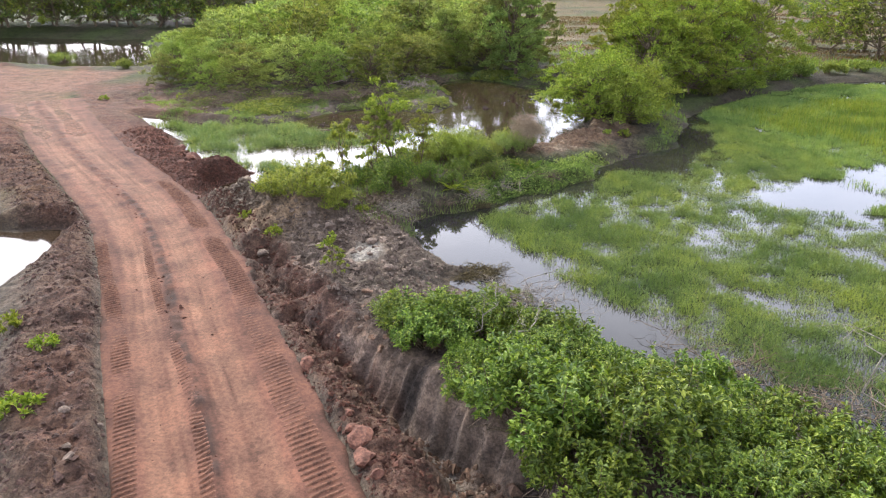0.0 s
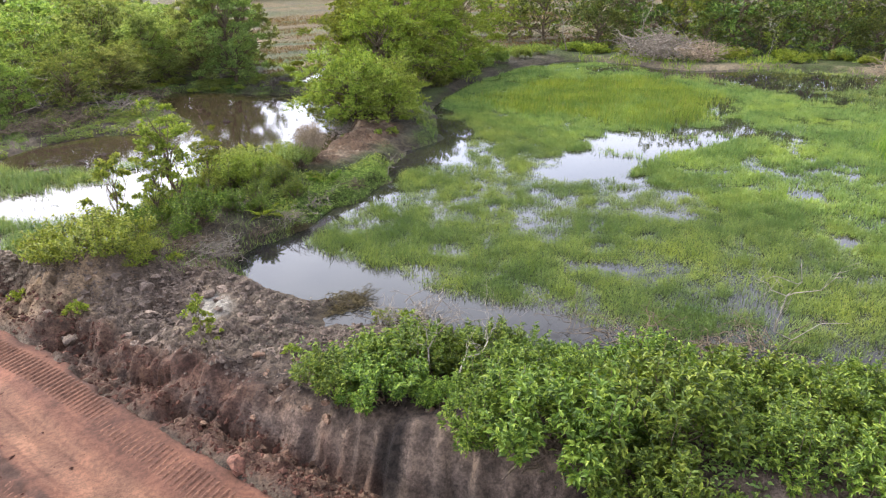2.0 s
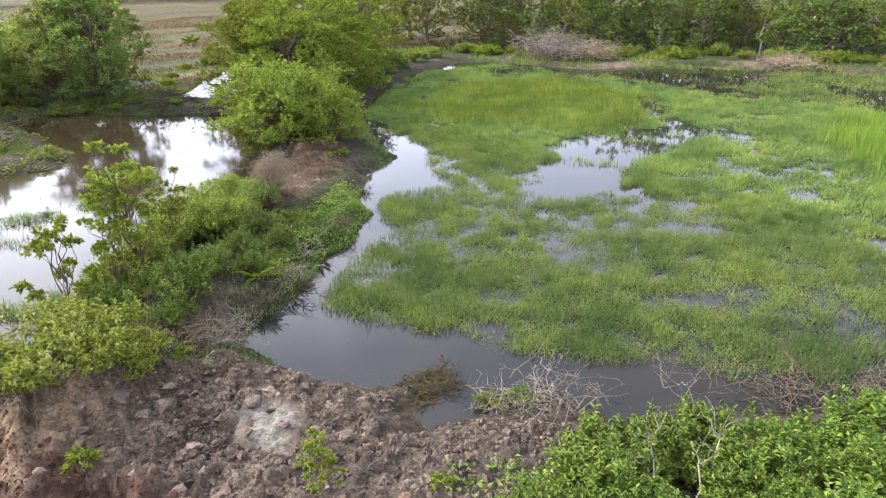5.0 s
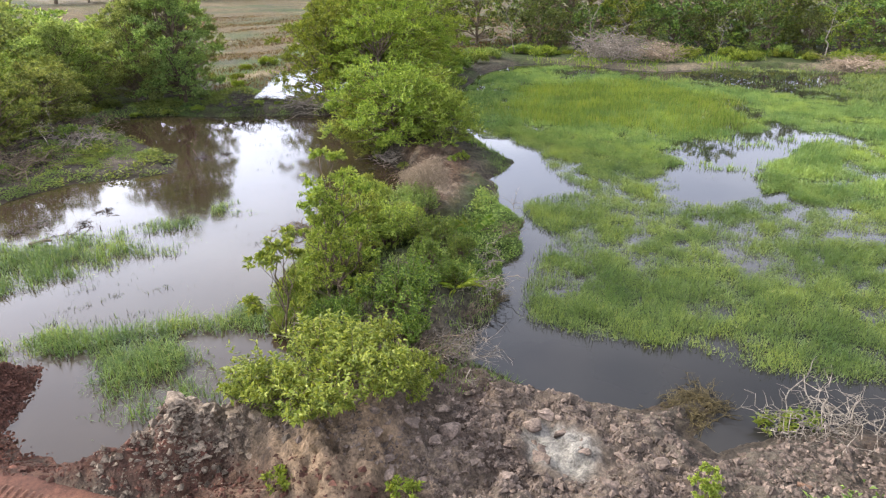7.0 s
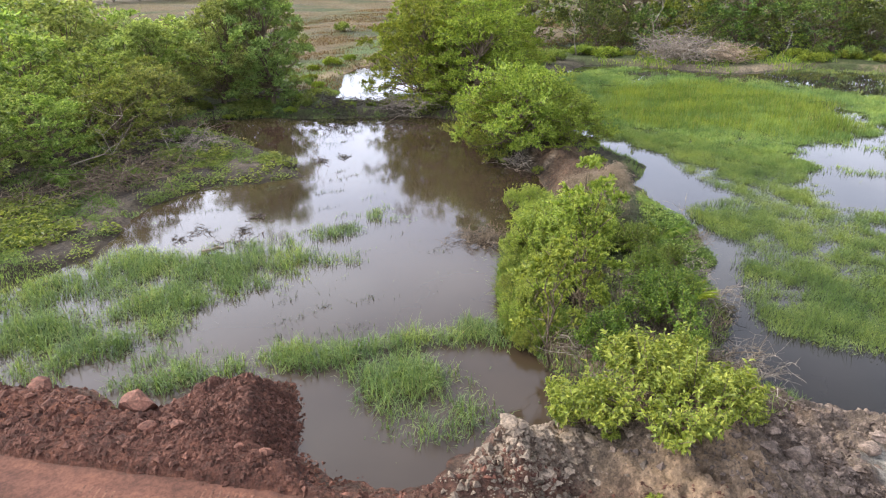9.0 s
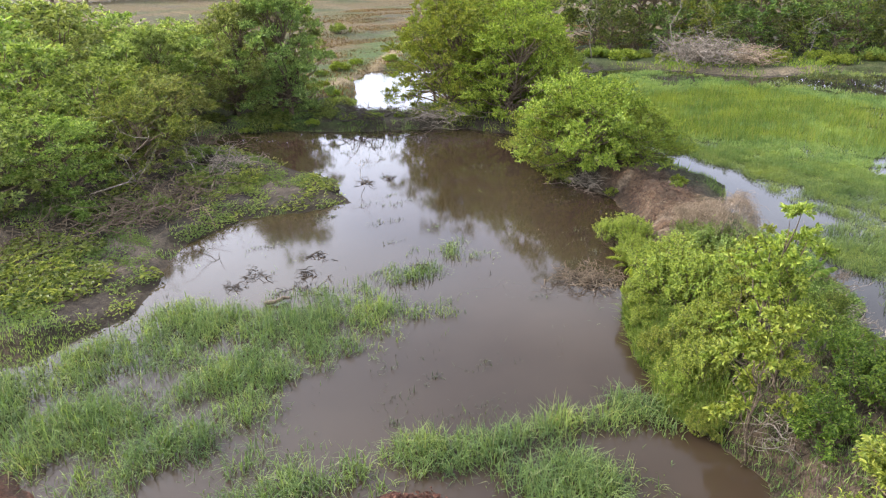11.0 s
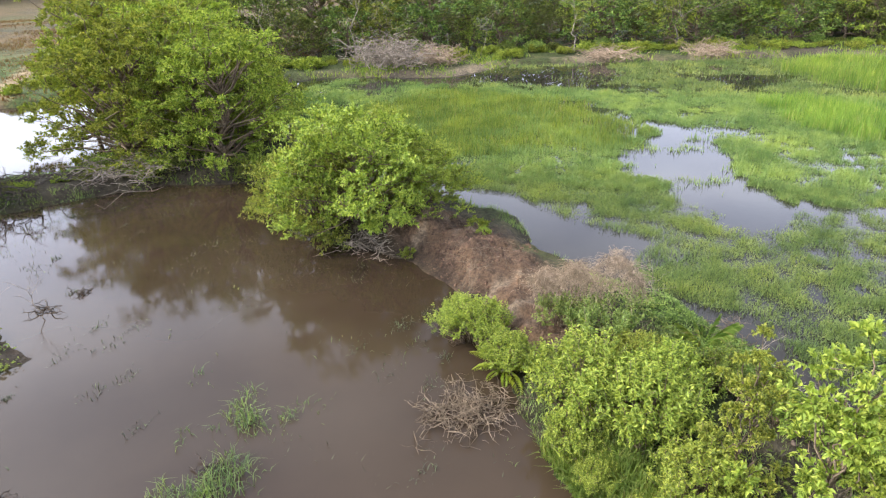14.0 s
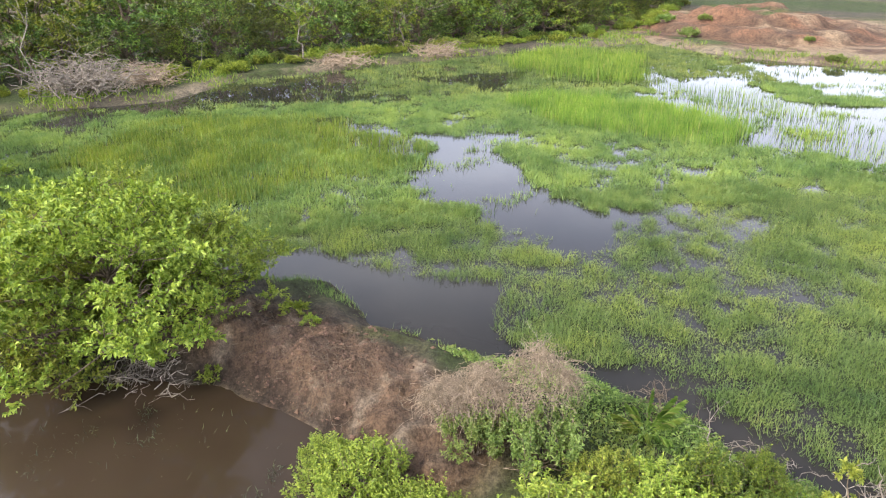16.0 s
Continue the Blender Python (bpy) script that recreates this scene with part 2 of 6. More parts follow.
L_DRYGRASS = leaf_material("dry_grass_blade", [(0.0, (0.129, 0.107, 0.073)), (0.5, (0.217, 0.180, 0.123)), (1.0, (0.290, 0.262, 0.185))], 0.6, 0.2)

L_STUBBLE = leaf_material("stubble_blade", [(0.0, (0.12, 0.074, 0.026)), (0.6, (0.19, 0.122, 0.044)), (1.0, (0.16, 0.16, 0.044))], 0.7, 0.2, 0.3)


# ---- mesh and plan helpers ----
def mesh_of(name, verts, faces, mat=None, smooth=False):
    """A mesh from arrays; faces: one array of triangles or quads, or a list of such arrays."""
    blocks = [np.asarray(f, dtype=np.int64) for f in (faces if isinstance(faces, list) else [faces]) if len(f)]
    verts = np.asarray(verts, dtype=np.float32)
    me = bpy.data.meshes.new(name)
    sizes = np.concatenate([np.full(len(b), b.shape[1]) for b in blocks])
    loops = np.concatenate([b.ravel() for b in blocks])
    me.vertices.add(len(verts))
    me.vertices.foreach_set("co", verts.ravel())
    me.loops.add(len(loops))
    me.loops.foreach_set("vertex_index", loops.astype(np.int32))
    me.polygons.add(len(sizes))
    me.polygons.foreach_set("loop_start", np.concatenate([[0], np.cumsum(sizes)[:-1]]).astype(np.int32))
    me.polygons.foreach_set("use_smooth", np.full(len(sizes), smooth))
    me.update(calc_edges=True)
    me.validate()
    if mat:
        me.materials.append(mat)
    return me


def thing(name, x, y, z, label, category, group="", kind=""):
    ob = new(name)
    ob.matrix_basis = pose(x, y, z)
    return tagged(ob, label, category, group, kind)


def part(name, me, parent, label=""):
    ob = new(name, me)
    ob.parent = parent
    return tagged(ob, label)


TABLE = np.random.RandomState(5).rand(256, 256)


def vnoise(x, y, shift=0):
    x, y = np.asarray(x, float) + shift * 17.3, np.asarray(y, float) + shift * 9.7
    i, j = np.floor(x).astype(int), np.floor(y).astype(int)
    u, v = x - i, y - j
    u, v = u * u * (3 - 2 * u), v * v * (3 - 2 * v)
    a, b = TABLE[i & 255, j & 255], TABLE[(i + 1) & 255, j & 255]
    c, d = TABLE[i & 255, (j + 1) & 255], TABLE[(i + 1) & 255, (j + 1) & 255]
    return (a * (1 - u) + b * u) * (1 - v) + (c * (1 - u) + d * u) * v


def fbm(x, y, size, octaves=4, shift=0):
    """Noise about 0, from -1 to 1, with its largest lumps that many metres across."""
    total, gain, norm = 0, 1.0, 0
    for k in range(octaves):
        total = total + gain * (vnoise(np.asarray(x) / size * 2 ** k, np.asarray(y) / size * 2 ** k, shift + k) * 2 - 1)
        norm += gain
        gain *= 0.55
    return total / norm


def step(a, b, v):
    u = np.clip((v - a) / (b - a), 0, 1)
    return u * u * (3 - 2 * u)


def line_field(pts, x, y):
    """Distance to a polyline, the signed side (right positive), the length along it and a value carried by its points."""
    pts = np.asarray(pts, float)
    best, side, along, carried = np.full(np.shape(x), 1e9), np.zeros(np.shape(x)), np.zeros(np.shape(x)), np.zeros(np.shape(x))
    run = 0.0
    for p, q in zip(pts[:-1], pts[1:]):
        ex, ey = q[0] - p[0], q[1] - p[1]
        size = math.hypot(ex, ey)
        u = np.clip(((x - p[0]) * ex + (y - p[1]) * ey) / size ** 2, 0, 1)
        dx, dy = x - p[0] - u * ex, y - p[1] - u * ey
        d = np.hypot(dx, dy)
        near = d < best
        best = np.where(near, d, best)
        side = np.where(near, np.sign(dx * ey - dy * ex), side)
        along = np.where(near, run + u * size, along)
        if pts.shape[1] > 2:
            carried = np.where(near, p[2] + u * (q[2] - p[2]), carried)
        run += size
    return best, side, along, carried


def inside(poly, x, y):
    """Signed distance to a closed outline, positive inside."""
    d = line_field(list(poly) + [poly[0]], x, y)[0]
    odd = np.zeros(np.shape(x), bool)
    for (ax, ay), (bx, by) in zip(poly, list(poly[1:]) + [poly[0]]):
        if ay != by:
            odd ^= ((ay > y) != (by > y)) & (x < (bx - ax) * (y - ay) / (by - ay) + ax)
    return np.where(odd, d, -d)


def spline(pts, gap):
    """Points of a smooth line through pts, about gap apart."""
    p = np.asarray(pts, float)
    p = np.vstack([2 * p[0] - p[1], p, 2 * p[-1] - p[-2]])
    out = []
    for a, b, c, d in zip(p[:-3], p[1:-2], p[2:-1], p[3:]):
        n = max(2, int(np.linalg.norm(c[:2] - b[:2]) / gap))
        u = np.linspace(0, 1, n, endpoint=False)[:, None]
        out.append(0.5 * (2 * b + (c - a) * u + (2 * a - 5 * b + 4 * c - d) * u ** 2 + (3 * b - a - 3 * c + d) * u ** 3))
    return np.vstack(out + [p[-2:-1]])


# ---- the plan ----
WATER = -0.45
POND = [(8, 44.3), (6, 45.7), (4.1, 47.9), (1.5, 49.6), (-0.8, 47.5), (0.4, 43.4), (0.9, 40), (-0.2, 37.3), (-2, 37.8), (-3.5, 38.7),
        (-5.7, 38), (-6.5, 37.3), (-7.7, 35.8), (-8.7, 34.8), (-10.9, 34.2), (-13.5, 35.4), (-16.9, 37.1), (-15, 34), (-12.2, 31),
        (-11.8, 29.4), (-10.6, 28.1), (-10.3, 26.6), (-9.7, 26.3), (-8.8, 26.4), (-7.7, 25.6), (-8.1, 24.6), (-8.5, 23.7), (-8.4, 22.7),
        (-7.8, 21.9), (-7.3, 21.6), (-6.7, 22.1), (-4.9, 21.2), (-3.7, 21.9), (-3.4, 22.8), (-3.2, 24.2), (-2, 25.1), (-0.8, 26.5),
        (0.0, 26.7), (0.7, 27.2), (1.9, 27.5), (2.6, 27.9), (3.3, 28.5), (4.2, 28.9), (5.2, 29.6), (5.8, 30.4), (6.4, 31.3), (6.7, 32.6), (7.2, 34.3), (8.5, 36.6), (11.6, 38.6), (10.5, 42)]
MARSH = [(12.2, 32.8), (11.3, 31.3), (10.5, 28.9), (9.5, 28.6), (8.1, 28.2), (7.7, 27.4), (6.3, 25.9), (5.8, 24.3), (4.8, 23.7), (4, 22.9),
         (2.6, 22.4), (1.6, 21.4), (0.7, 20.8), (-0.4, 20.4), (-1, 19.8), (-0.8, 18.5), (-0.6, 17.6), (0.2, 16.6), (1.3, 16.1), (1.2, 15.7),
         (0.2, 15.5), (0.1, 15), (2.5, 13.8), (2.7, 12.6), (4.9, 11.3), (6.5, 9.8), (9.6, 7.8), (14, 4), (20, -4), (28, -20), (36, -16),
         (36, -9), (39.2, -6.2), (44.6, -2.3), (54, 0.2), (50.9, 14.2), (46.8, 24.1), (41.8, 35.2), (35.8, 38.3), (33.7, 46.5), (32, 48.3),
         (26, 46.5), (20, 42.5), (15.5, 38.5), (13.2, 35.5)]
NORTH_POOL = [(15.3, 57.5), (19.2, 60.5), (24, 58), (15, 47.6), (10.5, 46.9), (8.9, 48.9)]
FAR_POOL = [(-60, 86), (-35, 82), (-24.6, 57.6), (-29.8, 56.8), (-39.8, 61.5), (-60, 70)]
PUDDLE = [(-14, 19.2), (-11.9, 19.3), (-11.3, 17.5), (-11.3, 14.9), (-13.2, 13.4), (-16.5, 15), (-16.5, 18)]
ROAD = [(6, -14), (2.4, -5), (-0.6, 2.0), (-3, 7.5), (-4.1, 9.75), (-5.5, 12.5), (-7, 15.6), (-9.4, 19.85), (-12.3, 23.75), (-15.9, 28.4),
        (-19.9, 34), (-24.5, 41), (-28.5, 49), (-36, 58.5), (-60, 66)]
ROAD_LINE = spline(ROAD, 0.5)
ROAD_HALF = 1.75
JUNCTION = [(-15.6, 31.2), (-20.5, 37.8), (-23.4, 42), (-24.4, 46.3), (-23.1, 53), (-29.5, 53.4), (-36.4, 56), (-60, 62), (-60, 42), (-34, 36.5), (-23, 34), (-18.6, 29.6)]
BUND = [(8.9, 33.6, 0.42), (7.2, 30.6, 0.22), (5.2, 27.8, 0.12), (2.2, 25.0, 0.2), (-0.6, 22.2, 0.25), (-2.8, 20.6, 0.35), (-4.5, 18.9, 0.85), (-5.2, 18.4, 0.5)]
BANK = [(-2.9, 13.6, 0.2), (-1.3, 11.6, 0.42), (0.2, 9.6, 0.62), (1.9, 7.9, 0.65), (4.3, 5.6, 0.65), (9, 1.0, 0.6), (16, -8, 0.6)]
DITCH = [(-6.4, 19.6), (-5.6, 17.7), (-4.5, 15.6), (-2.9, 12.9), (-1.9, 11.5), (-1.25, 10.2), (-0.2, 8.6), (0.7, 7.0), (2.8, 4.2), (7, -1)]
HEAP = (-8.6, 24.7)
BIG_POOL = [(17.6, 27), (19.7, 25.5), (23, 25.2), (26.4, 25.5), (25.6, 24), (22.6, 22.5), (19.2, 21.3), (16.8, 21.7), (15.6, 20.3), (12.2, 19.8), (10.7, 21.4), (10.3, 22.9), (12.5, 23.6), (14.4, 24.3), (16, 25.6)]
REED_WATER = [(31.5, 31), (27.5, 25.8), (22, 24), (20.5, 26.8), (26, 30.5)]
EAST_POOL = [(34.9, 9.1), (37.8, 2.1), (28.4, 3.9), (24, -4), (10, 0), (16.4, 8.2), (19.2, 10.2), (19.6, 12.5), (28.4, 11.2)]
FAR_EAST_POOL = [(44.5, -1.9), (39.8, -7), (33, -9), (27.3, -1.1), (29.5, 1.4)]
SMALL_POOL = [(40.2, 23.2), (41.2, 15.5), (33.2, 18.7)]
FAR_CHANNEL = [(36, 46.5), (38, 37.6), (43, 31), (46, 27), (33.4, 27.3), (32.5, 34), (32.3, 45.9)]
NEAR_CHANNEL = [(13.4, 32.2), (12.4, 29.4), (10.8, 27.2), (9.4, 24.7), (7.2, 25.3), (5.9, 24.2), (5.4, 22.7), (3.6, 22.0), (2.3, 20.9), (1.4, 20.2), (1.7, 18.5),
                (2.9, 17.1), (2.9, 15.8), (3.7, 14.7), (4.5, 13.7), (5.2, 12.5), (5.9, 11.3), (7.6, 9.9), (10.6, 7.4), (9.6, 6.8), (4, 10), (0, 14), (-2, 17), (-2, 21), (4, 24), (8, 29), (12, 33)]
SHORE = [(-21, 38.5), (-8, 33.5), (3, 36), (2.5, 46), (-2, 49), (-16, 46.5), (-22, 46)]
REEDS_FAR = [(46.5, 16.2), (51.5, 9.1), (43.8, 5), (35.1, 9.8), (35.9, 13.6)]
REEDS_EAST = [(30.9, 19.3), (33.7, 16.5), (28.6, 12), (24.1, 9.2), (18.8, 12), (21.6, 15.3), (25.3, 17.9)]
REEDS_NORTH = [(15.5, 36.5), (24, 40.5), (31.1, 37.3), (29.6, 29.7), (22.1, 24.9), (19.2, 26.6), (16.6, 31), (15.8, 33.5)]


def sheltered(x, y):
    """How far inside any water a place is, negative on land."""
    best = inside(POND, x, y)
    for poly in (MARSH, NORTH_POOL, FAR_POOL, PUDDLE):
        best = np.maximum(best, inside(poly, x, y))
    return best + 0.28 * fbm(x, y, 1.1, 4, 3)


def open_water(x, y):
    """Positive where the marsh has no grass."""
    wob = 0.95 * fbm(x, y, 2.0, 4, 11) + 1.0 * fbm(x, y, 0.8, 3, 12) - 0.12
    channel = inside(NEAR_CHANNEL, x, y) + 0.35 * fbm(x, y, 1.2, 3, 13)
    best = inside(REED_WATER, x, y) - 0.4
    for poly in (BIG_POOL, EAST_POOL, FAR_EAST_POOL, SMALL_POOL, FAR_CHANNEL):
        best = np.maximum(best, inside(poly, x, y))
    holes = (fbm(x, y, 5.0, 4, 21) - 0.44) * 2.2
    gaps = (fbm(x, y, 1.3, 3, 22) - 0.52 + 0.3 * fbm(x, y, 9, 2, 23)) * 1.6
    return np.maximum(np.maximum(best + wob, holes), np.maximum(gaps, channel))


def tufts(x, y):
    """How thick the marsh grass stands: tussocks half a metre across in broader drifts."""
    return 0.84 + 0.5 * fbm(x, y, 1.6, 3, 80) + 0.8 * fbm(x, y, 0.55, 2, 81) + 0.2 * fbm(x, y, 5.0, 2, 82)


def relief(x, y):
    """The height of the land, with its soil colour."""
    wet = sheltered(x, y)
    rd, rside, rrun, _ = line_field(ROAD_LINE, x, y)
    rs = rd * rside
    land = -0.12 + 0.12 * fbm(x, y, 6, 3, 1) + 0.05 * fbm(x, y, 1.2, 3, 2)
    far = np.hypot(x, y - 20)
    land = land + step(45, 110, far) * (0.8 + 1.2 * fbm(x, y, 60, 3, 5))
    # the bare red bank beyond the marsh, and the open field to the north
    red_far = np.exp(-(((x - 60) / 15) ** 2 + ((y + 13) / 10) ** 2))
    rise = np.clip(red_far - 0.25, 0, 1) * 3.0 * (1 + 0.35 * fbm(x, y, 5, 4, 8))
    shelf = np.floor(rise / 0.9)
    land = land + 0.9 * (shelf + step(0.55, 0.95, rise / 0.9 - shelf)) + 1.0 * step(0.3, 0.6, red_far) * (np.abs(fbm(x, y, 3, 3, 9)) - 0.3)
    bd, _, _, bh = line_field(BUND, x, y)
    land = np.maximum(land, -0.2 + (bh + 0.2) * np.exp(-(bd / 1.35) ** 2) + 0.05 * fbm(x, y, 0.6, 3, 6))
    kd, kside, krun, kh = line_field(BANK, x, y)
    land = np.maximum(land, -0.2 + (kh + 0.2) * np.where(kside > 0, np.exp(-(kd / 0.62) ** 4), np.exp(-(kd / 2.0) ** 2)))
    # churned grey mud between the bank and the pond
    churn = np.exp(-(((x + 3.2) / 2.6) ** 2 + ((y - 16.6) / 2.4) ** 2))
    near_mud = np.exp(-(((x + 3.4) / 4.2) ** 4 + ((y - 15.6) / 5.2) ** 4))
    lumps = np.abs(fbm(x, y, 0.9, 3, 30)) * 0.6 + np.abs(fbm(x, y, 0.30, 2, 31)) * 0.28
    land = land + churn * (lumps - 0.05) + near_mud * (0.10 * np.abs(fbm(x, y, 0.26, 2, 37)) + 0.16 * np.abs(fbm(x, y, 0.6, 3, 38)) - 0.06)
    pink = np.exp(-(((x + 6.3) / 1.2) ** 2 + ((y - 20.6) / 0.75) ** 2))
    land = land + pink * (0.32 + lumps * 1.1)
    land = land - 0.75 * np.exp(-(((x + 2.1) / 0.55) ** 2 + ((y - 16.5) / 0.75) ** 2)) * np.maximum(land + 0.2, 0)
    # red spoil along the road's sides and the clod heap at the pond
    spoil = step(ROAD_HALF - 0.1, ROAD_HALF + 0.25, rd) * (1 - step(ROAD_HALF + 0.8, ROAD_HALF + 1.6 + 0.6 * (rs < 0), rd + 0.3 * fbm(x, y, 1.1, 3, 32)))
    tall = np.where(rs < 0, 0.20, 0.10)
    land = land + spoil * (tall + lumps * 0.5) * (1 - 0.65 * step(20.5, 23.5, y) * (rs > 0))
    heap = np.exp(-(((x - HEAP[0]) / 1.0) ** 2 + ((y - HEAP[1]) / 1.25) ** 2))
    ridge = np.exp(-(line_field([(-10.9, 26.7), (-11.9, 28.2), (-14.5, 32)], x, y)[0] / 0.8) ** 2)
    land = land + heap * (0.22 + lumps * 0.7) + ridge * (0.08 + lumps * 0.3)
    dd = line_field(DITCH, x, y)[0]
    cut = np.exp(-(dd / 0.42) ** 2)
    land = land - cut * (0.38 + 0.1 * fbm(x, y, 0.5, 2, 40))
    groove = np.where(kd < 2, np.abs(fbm(krun, kd * 0.12, 0.34, 3, 44)), np.abs(fbm(x * 0.8 - y * 0.2, y * 0.12, 0.36, 3, 45)))
    face = np.exp(-((kd - 0.55) / 0.35) ** 2) * (kside > 0) + 1.2 * np.exp(-(((x + 5.1) / 1.1) ** 2 + ((y - 18.1) / 0.8) ** 2))
    land = land - face * (groove * 0.55 + 0.25 * np.abs(fbm(x, y, 0.3, 3, 49)) - 0.1)
    sides = np.exp(-((dd - 0.55) / 0.5) ** 2)
    land = land + sides * (0.22 * np.abs(fbm(x, y, 0.42, 3, 35)) - 0.05)
    land = np.where(rd < ROAD_HALF + 0.3, np.minimum(land, -0.2 + 0.5 * step(ROAD_HALF - 0.15, ROAD_HALF + 0.3, rd)), land)
    yard = step(-0.5, 0.8, inside(JUNCTION, x, y) + 0.5 * fbm(x, y, 3, 3, 65))
    land = land + (-0.13 + 0.03 * fbm(x, y, 1.5, 3, 67) - land) * yard
    clumpy = step(1.5, 6, rd) * (1 - step(20, 40, np.hypot(x + 4, y - 17)))
    land = land + clumpy * 0.2 * np.abs(fbm(x, y, 0.5, 3, 33)) * (rd > ROAD_HALF + 0.3)
    low_mud = step(0, 1.5, inside(SHORE, x, y)) * (1 - step(40.5, 42.5, y))
    land = land + 0.75 * low_mud * (WATER + 0.13 - land)
    land = land + 0.2 * step(0, 1.5, inside(SHORE, x, y)) * (np.abs(fbm(x, y, 0.9, 3, 36)) - 0.15)
    land = land + step(1.8, 0.8, line_field([(3.6, 27.3), (5.0, 28.3), (6.6, 29.6), (8.0, 31.2)], x, y)[0]) * (0.5 * np.abs(fbm(x + 0.6 * y, y, 0.9, 4, 34)) - 0.12)
    edge = 0.25 + 0.55 * step(30, 60, far)
    dry = WATER + (np.maximum(land, WATER + 0.04) - WATER) * step(0, edge + 0.5, -wet)
    mat = step(-0.2, 0.3, -open_water(x, y)) * step(0.0, 0.5, inside(MARSH, x, y))
    bed = WATER - 0.55 * step(0, 1.2, wet)
    bed = np.where(mat > 0, np.maximum(bed, WATER - 0.13 + mat * 0.07 + 0.12 * np.clip(tufts(x, y) - 0.35, -0.4, 0.7)), bed)
    ditch_low = (cut > 0.5) & (wet < 0)
    height = np.where(wet > 0, bed, np.where(ditch_low, np.minimum(dry, np.maximum(land, WATER - 0.1)), dry))

    # soil colours, from the broad to the narrow, and painted groove shade
    def over(base, tone, amount):
        return base + (np.array(tone) - base) * np.clip(amount, 0, 1)[..., None]
    mottled = fbm(x, y, 2.5, 4, 60)
    soil = np.empty((*np.shape(x), 3))
    soil[:] = (0.135, 0.115, 0.08)
    soil = over(soil, (0.085, 0.115, 0.03), step(-0.05, 0.35, fbm(x, y, 4, 4, 61) + 0.3 * step(30, 50, far)))
    field = step(54, 60, y) * step(8, 14, x)
    soil = over(soil, (0.225, 0.16, 0.072), field * step(-0.5, 0.2, fbm(x * 0.25, y, 2.5, 3, 62)))
    soil = over(soil, (0.12, 0.165, 0.045), 0.7 * field * step(0.25, 0.55, fbm(x * 0.2, y, 3.5, 3, 63)))
    track = line_field([(11, 55.5), (14.4, 57.3), (17, 58.9), (21, 61.5), (25.6, 65.2), (34, 71)], x, y)[0]
    soil = over(soil, (0.13, 0.19, 0.05), step(5.5, 2.5, track + 1.5 * fbm(x, y, 4, 3, 47)) * step(8, 12, x))
    soil = over(soil, (0.50, 0.38, 0.22), step(0.9, 0.5, track))
    shore = step(-1.0, 1.0, inside(SHORE, x, y) + 0.8 * fbm(x, y, 2, 3, 53))
    soil = over(soil, (0.125, 0.098, 0.078), shore * (0.9 + 0.2 * mottled))
    soil = over(soil, (0.235, 0.19, 0.155), shore * step(0.05, 0.4, fbm(x, y, 3.0, 4, 52)))
    ragged = red_far + 0.22 * fbm(x, y, 5, 4, 56)
    soil = over(soil, (0.50, 0.37, 0.24), step(0.08, 0.2, ragged))
    soil = over(soil, (0.34, 0.18, 0.11), step(0.26, 0.42, ragged))
    soil = over(soil, (0.50, 0.35, 0.23), step(0.12, 0.3, ragged) * step(0.05, 0.4, fbm(x * 0.6, y, 3, 4, 55)))
    # bank colour darker brown along the low gullies
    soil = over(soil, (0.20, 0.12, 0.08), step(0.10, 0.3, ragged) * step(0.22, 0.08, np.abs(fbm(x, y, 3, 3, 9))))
    soil = over(soil, (0.13, 0.17, 0.05), step(0.1, 0.3, ragged) * step(0.1, 0.3, fbm(x, y, 4.5, 4, 54)))
    bare = np.exp(-(((x + 6) / 9) ** 2 + ((y - 14) / 9) ** 2))
    soil = over(soil, (0.225, 0.185, 0.145), step(0.15, 0.5, bare) * 0.9)
    soil = over(soil, (0.38, 0.295, 0.235), step(0.15, 0.55, churn) * (0.75 + 0.5 * fbm(x, y, 1.1, 4, 51)) + step(0.3, 0.7, pink))
    soil = over(soil, (0.42, 0.36, 0.28), pink * step(-0.1, 0.5, mottled + 0.3))
    naked = np.exp(-(((x - 6.0) / 1.9) ** 2 + ((y - 29.6) / 1.6) ** 2)) + np.exp(-(((x - 3.6) / 1.0) ** 2 + ((y - 27) / 1.2) ** 2))
    naked = np.maximum(naked, step(1.7, 0.8, line_field([(3.6, 27.3), (5.0, 28.3), (6.6, 29.6), (8.0, 31.2)], x, y)[0]))
    soil = over(soil, (0.225, 0.142, 0.092), naked * 1.3 * (0.8 + 0.5 * mottled))
    soil = over(soil, (0.46, 0.35, 0.255), naked * step(0.1, 0.5, fbm(x + 0.6 * y, y, 0.7, 4, 69)))
    soil = over(soil, (0.17, 0.12, 0.095), np.exp(-(kd / 1.2) ** 2))
    soil = over(soil, (0.33, 0.24, 0.19), np.exp(-((kd - 0.6) / 0.6) ** 4) * (kside > 0) * 0.9)
    # dark streaks paint the shade of the cut face's grooves
    soil = over(soil, (0.075, 0.055, 0.045), np.exp(-((kd - 0.6) / 0.55) ** 4) * (kside > 0) * step(0.12, 0.5, fbm(krun, kd * 0.15, 0.5, 3, 64)))
    soil = over(soil, (0.10, 0.065, 0.05), step(0.05, 0.5, fbm(x, y, 0.9, 4, 58)) * step(0.1, 0.5, bare) * 0.7)
    soil = over(soil, (0.56, 0.50, 0.44), np.exp(-(dd / 0.22) ** 2) * step(-0.35, 0.15, fbm(x, y, 0.7, 3, 57)) * (y < 20))
    salt = np.exp(-(((x + 2.1) / 0.55) ** 2 + ((y - 16.5) / 0.75) ** 2))
